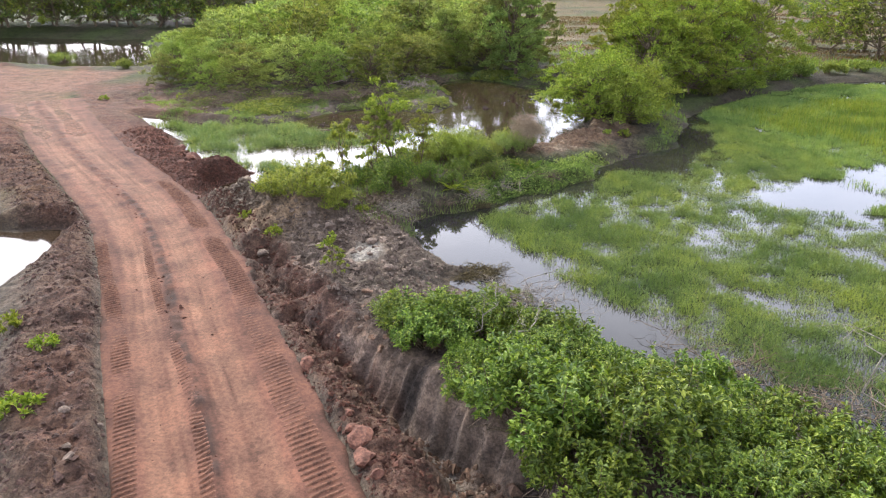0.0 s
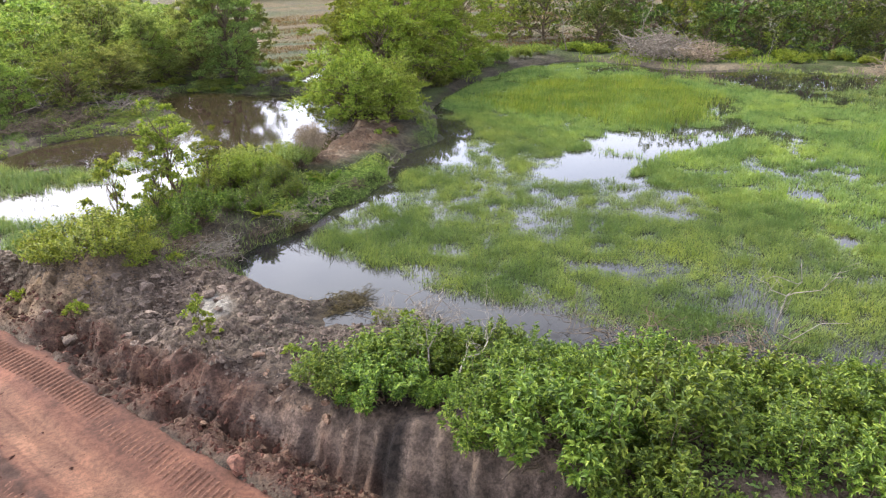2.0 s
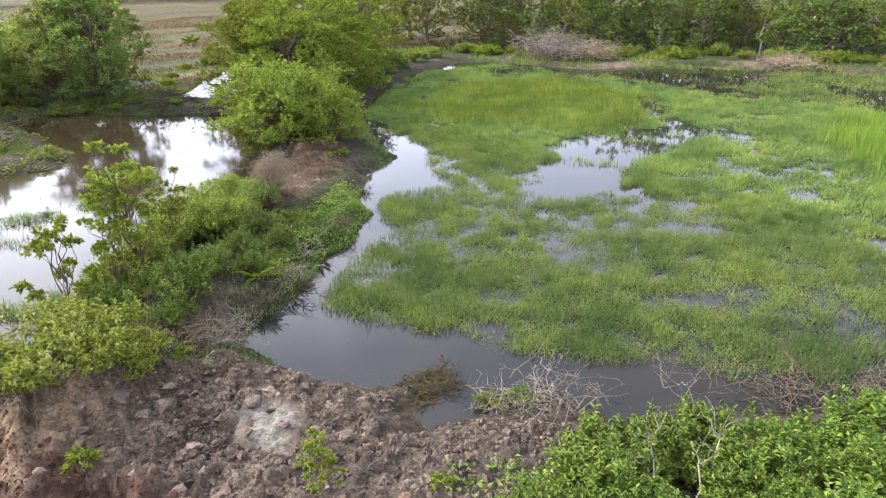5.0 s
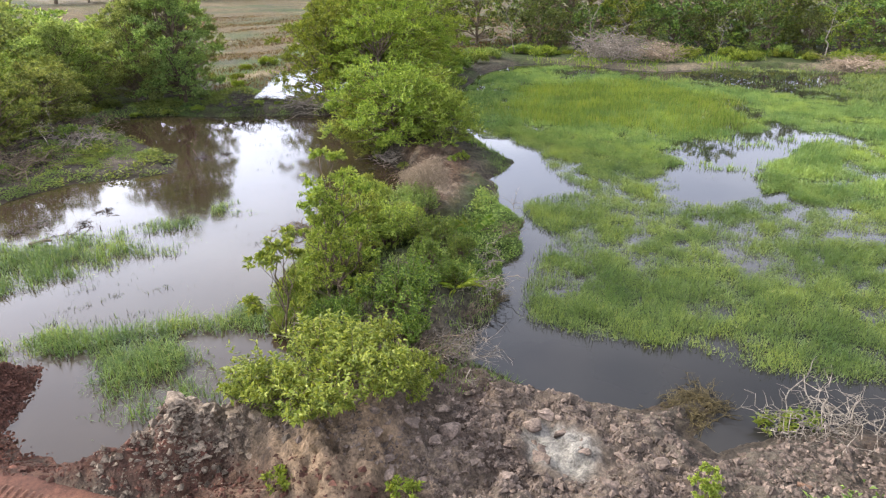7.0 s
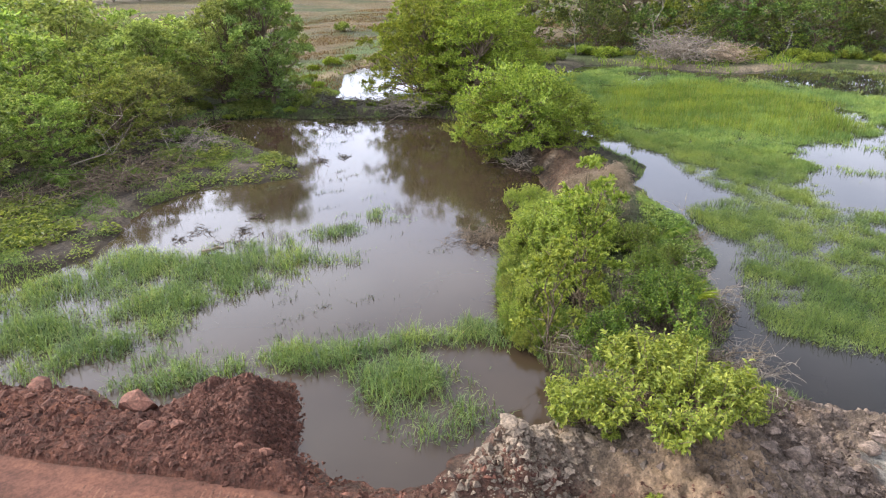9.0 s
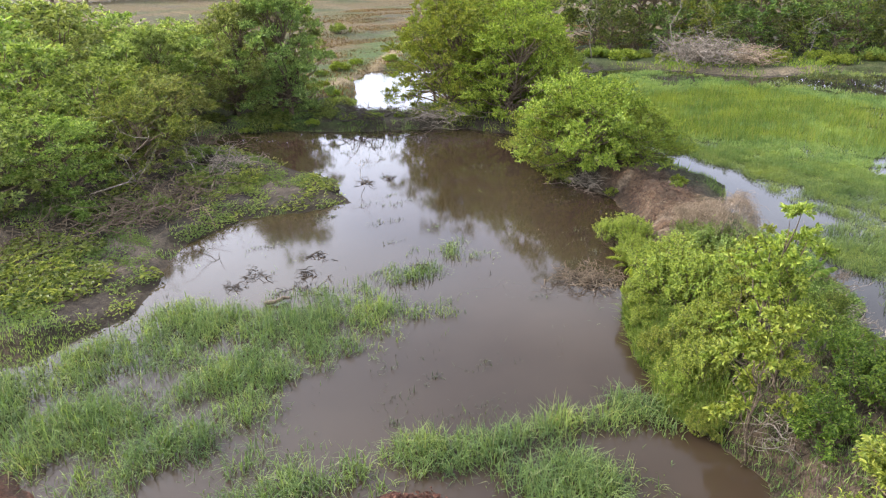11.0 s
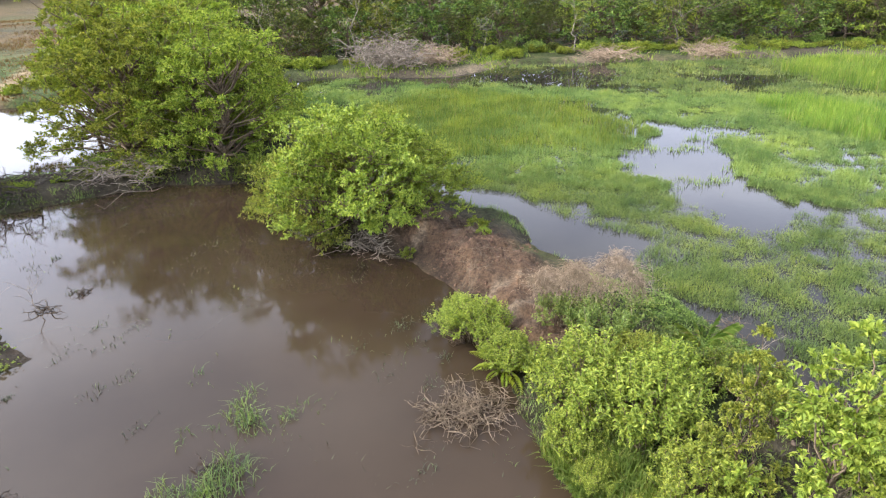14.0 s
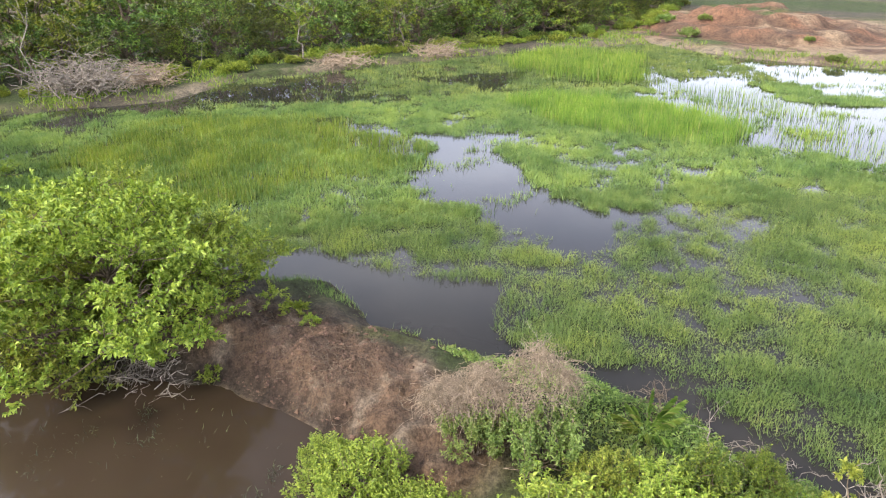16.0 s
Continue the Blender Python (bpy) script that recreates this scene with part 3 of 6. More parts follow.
    soil = over(soil, (0.66, 0.62, 0.56), 0.9 * step(0.25, 0.75, salt + 0.45 * fbm(x, y, 0.4, 4, 66)))
    soil = over(soil, (0.205, 0.09, 0.062), spoil * step(-8, -4, rs) * (0.75 + 0.3 * mottled) * np.where(rs < 0, 0.9, 1.0))
    west = step(14, 30, rrun * 0 + y) * (1 - step(5, 9, rd)) * step(ROAD_HALF, ROAD_HALF + 0.5, rd) * (1 - step(44, 52, y))
    soil = over(soil, (0.24, 0.115, 0.08), west * 0.85 * step(-1, 0.1, mottled))
    slope = step(20, 23, y) * (1 - step(33, 37, y)) * step(5.2, 3.6, rd + 0.6 * fbm(x, y, 1.5, 3, 48)) * (rs > 0)
    soil = over(soil, (0.19, 0.08, 0.055), slope)
    soil = over(soil, (0.28, 0.112, 0.07), ridge * 0.9)
    soil = over(soil, (0.20, 0.085, 0.062), heap * 1.4)
    soil = over(soil, (0.36, 0.185, 0.125), yard * (0.85 + 0.25 * fbm(x * 0.4, y, 2.0, 3, 68)))
    front = np.exp(-(((x + 5.0) / 1.1) ** 2 + ((y - 18.4) / 0.9) ** 2))
    # mound face: tan soil, with groove shade put in as streaks
    soil = over(soil, (0.50, 0.35, 0.235), 1.6 * front * (0.55 + 0.6 * step(-0.3, 0.2, fbm(x * 0.8 - y * 0.2, y * 0.15, 0.4, 3, 59))))
    soil = over(soil, (0.075, 0.105, 0.03), 0.85 * step(1.1, 0.5, line_field([(1.4, 22.2), (3.0, 23.1), (4.3, 24.2), (5.4, 25.4), (6.1, 26.3)], x, y)[0]))
    rim = step(0.55, 0.05, -wet) * (wet < 0)
    soil = over(soil, (0.085, 0.062, 0.045), rim * 0.75 * (1 - step(0.3, 0.7, heap + ridge + pink)))
    soil = over(soil, (0.40, 0.32, 0.22), step(2.2, 0.6, -wet) * (wet < 0) * step(32, 38, x) * step(-0.4, 0.2, mottled))
    soil = over(soil, (0.10, 0.15, 0.045), (mat > 0.2) * 0.95 * (wet > 0))
    return height, soil * np.array((0.475, 0.48, 0.468))


# ---- ground, road and water ----
def stretched(a, b, fine, stops):
    """Grid lines: fine from a to b, then coarser outwards to each stop (place, gap)."""
    line = list(np.arange(a, b, fine))
    for place, gap in stops:
        at = line[-1] if place > a else line[0]
        n = max(1, int(abs(place - at) / gap))
        more = np.linspace(at, place, n + 1)[1:]
        line = line + list(more) if place > a else list(more[::-1]) + line
    return np.array(line)


gx = stretched(-12.5, -7.5, 0.12, [(2.4, 0.06), (8.5, 0.13), (16, 0.28), (48, 0.5), (75, 1.0), (200, 8), (1500, 130), (-20, 0.2), (-45, 0.6), (-90, 3), (-300, 20), (-1500, 150)])
gy = stretched(6.5, 8, 0.1, [(21.2, 0.06), (33, 0.13), (45, 0.19), (52, 0.3), (75, 0.8), (120, 3), (300, 20), (1500, 150), (0, 0.25), (-20, 0.5), (-60, 3), (-300, 24), (-1500, 150)])
X, Y = np.meshgrid(gx, gy)
Z, SOIL = relief(X, Y)
nx, ny = len(gx), len(gy)
idx = np.arange(nx * ny).reshape(ny, nx)
quads = np.stack([idx[:-1, :-1], idx[:-1, 1:], idx[1:, 1:], idx[1:, :-1]], -1).reshape(-1, 4)
ground_mesh = mesh_of("ground", np.stack([X, Y, Z], -1).reshape(-1, 3), quads, M_GROUND, True)


def paint(me, colours):
    layer = me.color_attributes.new("soil", "FLOAT_COLOR", "POINT")
    flat = np.ones((len(colours), 4), np.float32)
    flat[:, :3] = colours
    layer.data.foreach_set("color", flat.ravel())


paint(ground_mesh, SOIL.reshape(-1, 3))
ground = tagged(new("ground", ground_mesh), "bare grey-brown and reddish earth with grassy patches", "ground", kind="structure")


def height_at(x, y):
    """The ground's height at places inside the grid, by its own corners."""
    x, y = np.atleast_1d(np.asarray(x, float)), np.atleast_1d(np.asarray(y, float))
    i, j = np.clip(np.searchsorted(gx, x) - 1, 0, nx - 2), np.clip(np.searchsorted(gy, y) - 1, 0, ny - 2)
    u, v = (x - gx[i]) / (gx[i + 1] - gx[i]), (y - gy[j]) / (gy[j + 1] - gy[j])
    return (Z[j, i] * (1 - u) + Z[j, i + 1] * u) * (1 - v) + (Z[j + 1, i] * (1 - u) + Z[j + 1, i + 1] * u) * v


def h1(x, y):
    return float(height_at(x, y)[0])


# the road: a crowned strip with wheel ruts and a crumbled ridge between them
line = spline(ROAD, 0.1)
line = line[(line[:, 1] > 2) & (line[:, 1] < 40)]
tang = np.gradient(line, axis=0)
tang /= np.linalg.norm(tang, axis=1)[:, None]
right = np.stack([tang[:, 1], -tang[:, 0]], -1)
across = np.linspace(-2.05, 2.05, 70)
far_wide = 1 + 0.3 * step(24, 40, line[:, 1])
RX = line[:, 0][:, None] + right[:, 0][:, None] * across * far_wide[:, None]
RY = line[:, 1][:, None] + right[:, 1][:, None] * across * far_wide[:, None]
run = np.cumsum(np.r_[0, np.hypot(*np.diff(line, axis=0).T)])[:, None]
wander = 0.12 * fbm(run * np.ones_like(across), 0 * RX, 7, 2, 70)
off = across[None] + wander
band = lambda c, w: np.exp(-((off - c) / w) ** 2)
ragged = 0.18 * fbm(RX, RY, 0.7, 3, 71)
crumbs = np.exp(-(np.abs(off + 0.20 + 0.06 * fbm(RX, RY, 0.8, 3, 77)) / 0.12) ** 4)
smooth = lambda c, w: np.exp(-(np.abs(off - c + 0.05 * fbm(RX, RY, 1.2, 3, 78)) / w) ** 6)
RZ = -0.10 - 0.05 * (band(-0.85, 0.34) + band(0.42, 0.36)) + crumbs * (0.02 + 0.07 * fbm(RX, RY, 0.3, 2, 72)) + 0.02 * fbm(RX, RY, 1.5, 4, 73)
RZ = RZ - 0.45 * step(1.72, 2.02, np.abs(off + ragged))
RC = np.empty((*RX.shape, 3))
RC[:] = (0.125, 0.056, 0.037)
streak = fbm(off * 6, run * 0.35, 1.0, 3, 74)
tyre = fbm(off * 13, run * 0.3, 1.0, 3, 79)
RC = RC * (1 + 0.34 * streak + 0.3 * tyre + 0.3 * fbm(RX, RY, 1.6, 4, 75) + 0.2 * fbm(RX, RY, 0.35, 3, 70))[..., None]


def tone(colour, amount):
    global RC
    RC = RC + (np.array(colour) - RC) * np.clip(amount, 0, 1)[..., None]


tone((0.190, 0.100, 0.064), (0.6 + 0.6 * tyre + 0.4 * streak + 0.35 * fbm(RX, RY, 0.9, 3, 69)) * (smooth(-0.82, 0.36) + smooth(0.42, 0.40)))
tone((0.050, 0.026, 0.019), crumbs * (1 - 0.6 * step(17, 26, RY)) * (0.25 + 0.85 * step(-0.25, 0.2, fbm(RX, RY, 0.22, 3, 76))))
tone((0.099, 0.044, 0.030), band(-1.5, 0.25) * 0.6 + band(1.35, 0.3) * 0.4)
tone((0.050, 0.026, 0.019), step(1.5, 1.85, np.abs(off + ragged)))
ni, nj = RX.shape
ridx = np.arange(ni * nj).reshape(ni, nj)
rq = np.stack([ridx[:-1, :-1], ridx[:-1, 1:], ridx[1:, 1:], ridx[1:, :-1]], -1).reshape(-1, 4)
RC *= 0.9
road_mesh = mesh_of("road", np.stack([RX, RY, RZ], -1).reshape(-1, 3), rq, M_ROAD, True)
paint(road_mesh, RC.reshape(-1, 3))
road = tagged(new("road", road_mesh), "red laterite dirt road with wheel ruts", "road", kind="structure")


# prints of a digger's tracks: corrugated bands on the road's edges and beside its middle
M_PRINT = rough_material("print_earth", [(0.3, (0.088, 0.041, 0.028)), (0.7, (0.155, 0.076, 0.050))], 1.5, 34, 0.95, 0.6, 0.0, deep=0.03)


def prints(offset, width, pitch, start, end, seed):
    s = np.arange(start, end, 0.02)
    k = np.interp(s, run[:, 0], np.arange(ni))
    pick = lambda a: np.stack([np.interp(k, np.arange(ni), a[:, c]) for c in range(2)], -1)
    c, r, t = pick(line), pick(right), pick(tang)
    o = np.linspace(-0.5, 0.5, 9)
    sway = offset + 0.10 * np.sin(s * 0.55 + seed)[:, None] + o * width
    slant = 0.16 * o * width
    px = c[:, :1] + r[:, :1] * sway + t[:, :1] * slant
    py = c[:, 1:] + r[:, 1:] * sway + t[:, 1:] * slant
    row = np.clip(k[:, None], 0, ni - 1.001)
    col = np.clip((sway + 2.05) / 4.1 * 69, 0, 68.99)
    i0, j0 = row.astype(int) * np.ones_like(col, int), col.astype(int)
    u, v = row - i0, col - j0
    flat = (RZ[i0, j0] * (1 - v) + RZ[i0, j0 + 1] * v) * (1 - u) + (RZ[i0 + 1, j0] * (1 - v) + RZ[i0 + 1, j0 + 1] * v) * u
    worn = (0.3 + 0.7 * step(-0.5, 0.3, fbm(px, py, 1.6, 3, seed))) * (1 - (2 * np.abs(o)) ** 6)
    tooth = np.abs(((s / pitch) % 1.0) - 0.5)[:, None] * 2
    ends = (step(start, start + 2, s) * step(end, end - 5, s))[:, None]
    worn = worn * ends
    pz = flat - 0.012 + worn * (0.004 + 0.034 * step(0.25, 0.75, tooth))
    n, m = px.shape
    q = np.arange(n * m).reshape(n, m)
    me = mesh_of("track_print", np.stack([px, py, pz], -1).reshape(-1, 3), np.stack([q[:-1, :-1], q[:-1, 1:], q[1:, 1:], q[1:, :-1]], -1).reshape(-1, 4), M_PRINT, True)
    return tagged(new("track_print", me), "ribbed digger track print pressed in red earth", "track print", "track prints", "stuff")


prints(1.28, 0.62, 0.125, 3.5, 27, 1)
prints(-1.48, 0.42, 0.12, 3.5, 22, 2)
prints(-0.42, 0.26, 0.12, 3.5, 20, 3)


def water_sheet(name, poly, mat, label, grow=0.9, z=WATER):
    """A still sheet of water that ends inside its banks."""
    c = np.array(poly, float)
    ahead, behind = np.roll(c, -1, 0) - c, c - np.roll(c, 1, 0)
    out = np.stack([ahead[:, 1] + behind[:, 1], -ahead[:, 0] - behind[:, 0]], -1)
    out /= np.linalg.norm(out, axis=1)[:, None] + 1e-9
    area = np.sum(c[:, 0] * np.roll(c[:, 1], -1) - np.roll(c[:, 0], -1) * c[:, 1])
    c = c + out * grow * (1 if area > 0 else -1)
    bm = bmesh.new()
    f = bm.faces.new([bm.verts.new((x, y, z)) for x, y in c])
    bmesh.ops.triangulate(bm, faces=[f])
    bmesh.ops.recalc_face_normals(bm, faces=bm.faces)
    if bm.faces[:][0].normal.z < 0:
        bmesh.ops.reverse_faces(bm, faces=bm.faces)
    me = bpy.data.meshes.new(name)
    bm.to_mesh(me)
    bm.free()
    me.materials.append(mat)
    return tagged(new(name, me), label, "water", kind="structure")


CREST = [(-4.5, 18.9), (-2.8, 20.6), (-0.6, 22.2), (2.2, 25), (5.2, 27.8), (7.2, 30.6), (9.2, 33.8), (11.6, 36.4), (13.2, 38.9)]
POND_SHEET = CREST + [(12.9, 41.5), (9.6, 45.8), (6, 48.9), (1, 51), (-3, 48), (-2, 42), (-9, 41), (-20, 39.5), (-16.5, 32.5), (-12.6, 27.5), (-10.4, 24.4), (-8.6, 20.9), (-6.2, 19.2)]
MARSH_SHEET = CREST[::-1] + [(-3.4, 16.6), (-1.2, 13.2), (1.2, 10.6), (4, 8), (9, 4), (14, -3), (24, -26), (62, -26), (62, 14), (50, 32), (38, 50), (26, 52), (16.5, 43.5)]
water_sheet("pond_water", POND_SHEET, M_POND, "still murky brown pond water mirroring the sky", 0)
water_sheet("marsh_water", MARSH_SHEET, M_MARSH, "dark shallow marsh water among grass", 0)
water_sheet("pool_water", NORTH_POOL, M_POND, "bright still pool beyond a brushwood dam", 0.4)
water_sheet("far_pond_water", FAR_POOL, M_POND, "distant pond with floating weed", 0.5)
water_sheet("puddle_water", PUDDLE, M_POND, "pale flooded pit beside the road", 0.5)


# ---- plants ----
def leaf_mesh(name, base, way, size, rng, mat, slim=0.42, fold=0.18, oval=False):
    """Leaves: each two folded halves, from its foot along its way; oval: pointed ovals that arch over."""
    n = len(base)
    way = way / (np.linalg.norm(way, axis=1)[:, None] + 1e-9)
    up = np.tile([0, 0, 1.0], (n, 1)) + rng.normal(0, 0.45, (n, 3))
    side = np.cross(way, up)
    side /= np.linalg.norm(side, axis=1)[:, None] + 1e-9
    nor = np.cross(side, way)
    size = np.asarray(size)[:, None] * np.ones((n, 1))
    if not oval:
        mid = base + way * size * 0.5
        a, c = base, base + way * size - nor * size * 0.14
        b, d = mid + side * size * slim * 0.5 + nor * size * fold, mid - side * size * slim * 0.5 + nor * size * fold
        verts = np.stack([a, b, c, d], 1).reshape(-1, 3)
        k = np.arange(n)[:, None] * 4
        return mesh_of(name, verts, np.vstack([k + [0, 1, 2], k + [0, 2, 3]]), mat, False)
    arch = rng.uniform(0.04, 0.22, (n, 1)) * size
    wide, lift = side * size * slim * 0.5, nor * size * fold * 0.6
    low, high = base + way * size * 0.36 + nor * arch * 0.6, base + way * size * 0.7 + nor * arch * 0.5
    tip = base + way * size - nor * arch * 0.9
    verts = np.stack([base, low, high, tip, low + wide + lift, high + wide * 0.72 + lift, low - wide + lift, high - wide * 0.72 + lift], 1).reshape(-1, 3)
    k = np.arange(n)[:, None] * 8
    tris = np.vstack([k + [0, 4, 1], k + [5, 3, 2], k + [0, 1, 6], k + [2, 3, 7]])
    return mesh_of(name, verts, [tris, np.vstack([k + [1, 4, 5, 2], k + [6, 1, 2, 7]])], mat, False)


def tubes(name, paths, mat, sides=5):
    """Tapered round stems; paths: (points, radius at foot, radius at tip)."""
    verts, faces, n = [], [], 0
    for pts, r0, r1 in paths:
        pts = np.asarray(pts, float)
        t = np.gradient(pts, axis=0)
        t /= np.linalg.norm(t, axis=1)[:, None] + 1e-9
        ref = np.where(np.abs(t[:, 2:]) > 0.9, [[1.0, 0, 0]], [[0, 0, 1.0]])
        u = np.cross(t, ref)
        u /= np.linalg.norm(u, axis=1)[:, None] + 1e-9
        v = np.cross(t, u)
        rad = np.linspace(r0, r1, len(pts))[:, None, None]
        ang = np.linspace(0, 2 * math.pi, sides, endpoint=False)
        ring = pts[:, None] + rad * (u[:, None] * np.cos(ang)[None, :, None] + v[:, None] * np.sin(ang)[None, :, None])
        verts.append(ring.reshape(-1, 3))
        i = np.arange(len(pts) * sides).reshape(len(pts), sides) + n
        j = np.roll(i, -1, 1)
        faces.append(np.stack([i[:-1], j[:-1], j[1:], i[1:]], -1).reshape(-1, 4))
        n += len(pts) * sides
    return mesh_of(name, np.vstack(verts), np.vstack(faces), mat, True)


def bend(a, b, rng, wob=0.1, n=5, sag=0.0):
    """A crooked line from a to b."""
    a, b = np.asarray(a, float), np.asarray(b, float)
    u = np.linspace(0, 1, n)[:, None]
    p = a + (b - a) * u
    p[1:-1] += rng.normal(0, wob * np.linalg.norm(b - a) / n, (n - 2, 3))
    p[:, 2] += sag * (u * (1 - u))[:, 0] * 4
    return p


def shoots(origin, tip, per, size, rng, spread=0.75, start=0.25, crowd=1.0, rise=0.45):
    """Leaves set round shoots that run from origin to tip."""
    n = len(tip)
    u = start + (1 - start) * ((np.arange(per) + 0.5) / per)[None] + rng.uniform(-0.05, 0.05, (n, per))
    u = np.clip(u, 0, 1) ** (1 / crowd)
    way = tip - origin
    length = np.linalg.norm(way, axis=1)[:, None]
    base = origin[:, None] + way[:, None] * np.clip(u, 0, 1)[..., None]
    base[..., 2] -= (u ** 2 * (1 - u) * 0.1)
    out = rng.normal(0, 1, (n, per, 3))
    unit = (way / length)[:, None]
    out -= unit * np.sum(out * unit, -1, keepdims=True)
    out /= np.linalg.norm(out, axis=-1, keepdims=True)
    d = unit * (0.35 + 0.5 * u[..., None] ** 3) + out * spread
    d[..., 2] += rng.uniform(-0.25 if rise < 0.3 else -0.15, rise, (n, per))
    s = size * rng.uniform(0.55, 1.15, (n, per))
    return base.reshape(-1, 3), d.reshape(-1, 3), s.ravel()


def shrub(name, label, radius, height, n, per, size, mat, seed, slim=0.45, upright=0.35, category="shrub", group="", bare=0.15, oval=False):
    """A bush of many leafy shoots: stems and foliage."""
    rng = np.random.RandomState(seed)
    ob = thing(name, 0, 0, 0, label, category, group)
    clumps = 8 + int(7 * radius)
    la, lr = np.arange(clumps) * 2.399 + rng.uniform(-0.4, 0.4, clumps), np.sqrt((np.arange(clumps) + 0.3) / clumps) * rng.uniform(0.75, 1.1, clumps)
    lz = np.sqrt(np.clip(1 - (lr * 0.85) ** 2, 0.06, 1)) * rng.uniform(0.5, 0.85, clumps)
    girth = rng.uniform(0.2, 0.38, clumps)
    k = rng.randint(0, clumps, n)
    out = rng.normal(0, 1, (n, 3)) + np.stack([np.cos(la[k]) * lr[k] * 0.6, np.sin(la[k]) * lr[k] * 0.6, np.full(n, 0.55)], -1)
    out /= np.linalg.norm(out, axis=1)[:, None]
    tip = np.stack([np.cos(la[k]) * lr[k] * radius * 0.8, np.sin(la[k]) * lr[k] * radius * 0.8, lz[k] * height], -1)
    tip = tip + out * (girth[k] * rng.uniform(0.7, 1.1, n))[:, None] * np.array([radius, radius, height * 0.8])
    tip[:, 2] = np.maximum(tip[:, 2], height * bare * rng.uniform(0.3, 1.0, n))
    length = np.minimum(0.4 * np.hypot(radius, height), 0.55) * rng.uniform(0.6, 1.1, n)
    d = out * (1 - upright) + np.array([0, 0, 0.3 + upright]) + rng.normal(0, 0.15, (n, 3))
    d /= np.linalg.norm(d, axis=1)[:, None]
    origin = tip - d * length[:, None]
    tip = tip + d * np.where(rng.rand(n) < 0.14, rng.uniform(0.08, 0.26, n) * height, 0)[:, None]
    origin[:, 2] = np.maximum(origin[:, 2], 0.02)
    base, way, s = shoots(origin, tip, per, size, rng, 1.25 if oval else 0.75, crowd=1.7 if oval else 1.0, rise=0.1 if oval else 0.45)
    base[:, 2] = np.maximum(base[:, 2], 0.03)
    part("foliage", leaf_mesh("foliage", base, way, s, rng, mat, slim, oval=oval), ob)
    pick = rng.permutation(n)[:max(8, n // 4)]
    paths = []
    for k in pick:
        foot = np.array([origin[k, 0] * 0.25, origin[k, 1] * 0.25, -0.12])
        paths.append((np.vstack([bend(foot, origin[k], rng, 0.25, 4), tip[k]]), 0.018 * max(1, height * 0.6), 0.004))
    part("woody_base", tubes("woody_base", paths, M_BARK, 4), ob)
    return ob


def tree(name, label, height, crown_r, lobes, n, per, size, mat, seed, slim=0.45, low=0.25, bark=None, category="tree", group="", girth=1.0, puff=(0.2, 0.46), oval=False):
    """A tree: trunk, limbs to the clumps of its crown, and leafy shoots in each clump."""
    rng = np.random.RandomState(seed)
    ob = thing(name, 0, 0, 0, label, category, group)
    paths, origins, tips = [], [], []
    lean = rng.normal(0, 0.12, 2)
    top = np.array([lean[0] * height, lean[1] * height, height * 0.72])
    trunk = bend((0, 0, -0.2), top, rng, 0.25, 7)
    part("trunk", tubes("trunk", [(trunk, 0.028 * height ** 0.8 * girth, 0.012)], bark or M_BARK, 7), ob)
    for k in range(lobes):
        a = k * 2.399 + rng.uniform(-0.5, 0.5)
        q = (k + 0.6) / lobes
        z = height * (low + (0.93 - low) * q ** 0.8) * rng.uniform(0.88, 1.1)
        r = crown_r * (1.0 - 0.5 * q ** 2.2) * rng.uniform(0.3, 1.12)
        c = np.array([math.cos(a) * r + lean[0] * z, math.sin(a) * r + lean[1] * z, z])
        b = trunk[min(6, max(1, int(6 * (z / height) * 0.9)))]
        paths.append((bend(b, c, rng, 0.3, 5, 0.05), 0.014 * height ** 0.7 * girth, 0.006))
        m = max(6, int(n / lobes * rng.uniform(0.7, 1.3)))
        d = rng.normal(0, 1, (m, 3))
        d /= np.linalg.norm(d, axis=1)[:, None]
        d[:, 2] = np.where(d[:, 2] < -0.3, -d[:, 2], d[:, 2])
        reach = crown_r * rng.uniform(*puff) * rng.uniform(0.5, 1.2, (m, 1))
        t = c + d * reach * np.array([1.1, 1.1, 0.75])
        origins.append(c + (t - c) * 0.25)
        tips.append(t)
    origins, tips = np.vstack(origins), np.vstack(tips)
    tips[:, 2] = np.maximum(tips[:, 2], 0.1)
    base, way, s = shoots(origins, tips, per, size, rng)
    part("crown", leaf_mesh("crown", base, way, s, rng, mat, slim, oval=oval), ob)
    for k in rng.permutation(len(tips))[:len(tips) // (5 if size < 0.2 else 12)]:
        paths.append((bend(origins[k], tips[k], rng, 0.15, 3), 0.012, 0.004))
    part("branchwork", tubes("branchwork", paths, bark or M_BARK, 4 if size < 0.2 else 3), ob)
    return ob


def put(ob, x, y, turn=0.0, size=1.0, wide=1.0, sink=0.0, z=None):
    """Moves a thing, or a copy of it, to its place on the ground."""
    base = h1(x, y) if z is None else z
    s = ob.scale
    return copy_thing(ob, pose(x, y, max(base, WATER) - sink, 0, 0, turn) @ Matrix.Diagonal((size * wide / s[0], size * wide / s[1], size / s[2], 1)))


def settle(ob, x, y, turn=0.0, size=1.0, wide=1.0, sink=0.0):
    """Moves the first of a kind to its own place."""
    ob.location, ob.rotation_euler = (x, y, max(h1(x, y), WATER) - sink), (0, 0, radians(turn))
    ob.scale = (size * wide, size * wide, size)
    return ob


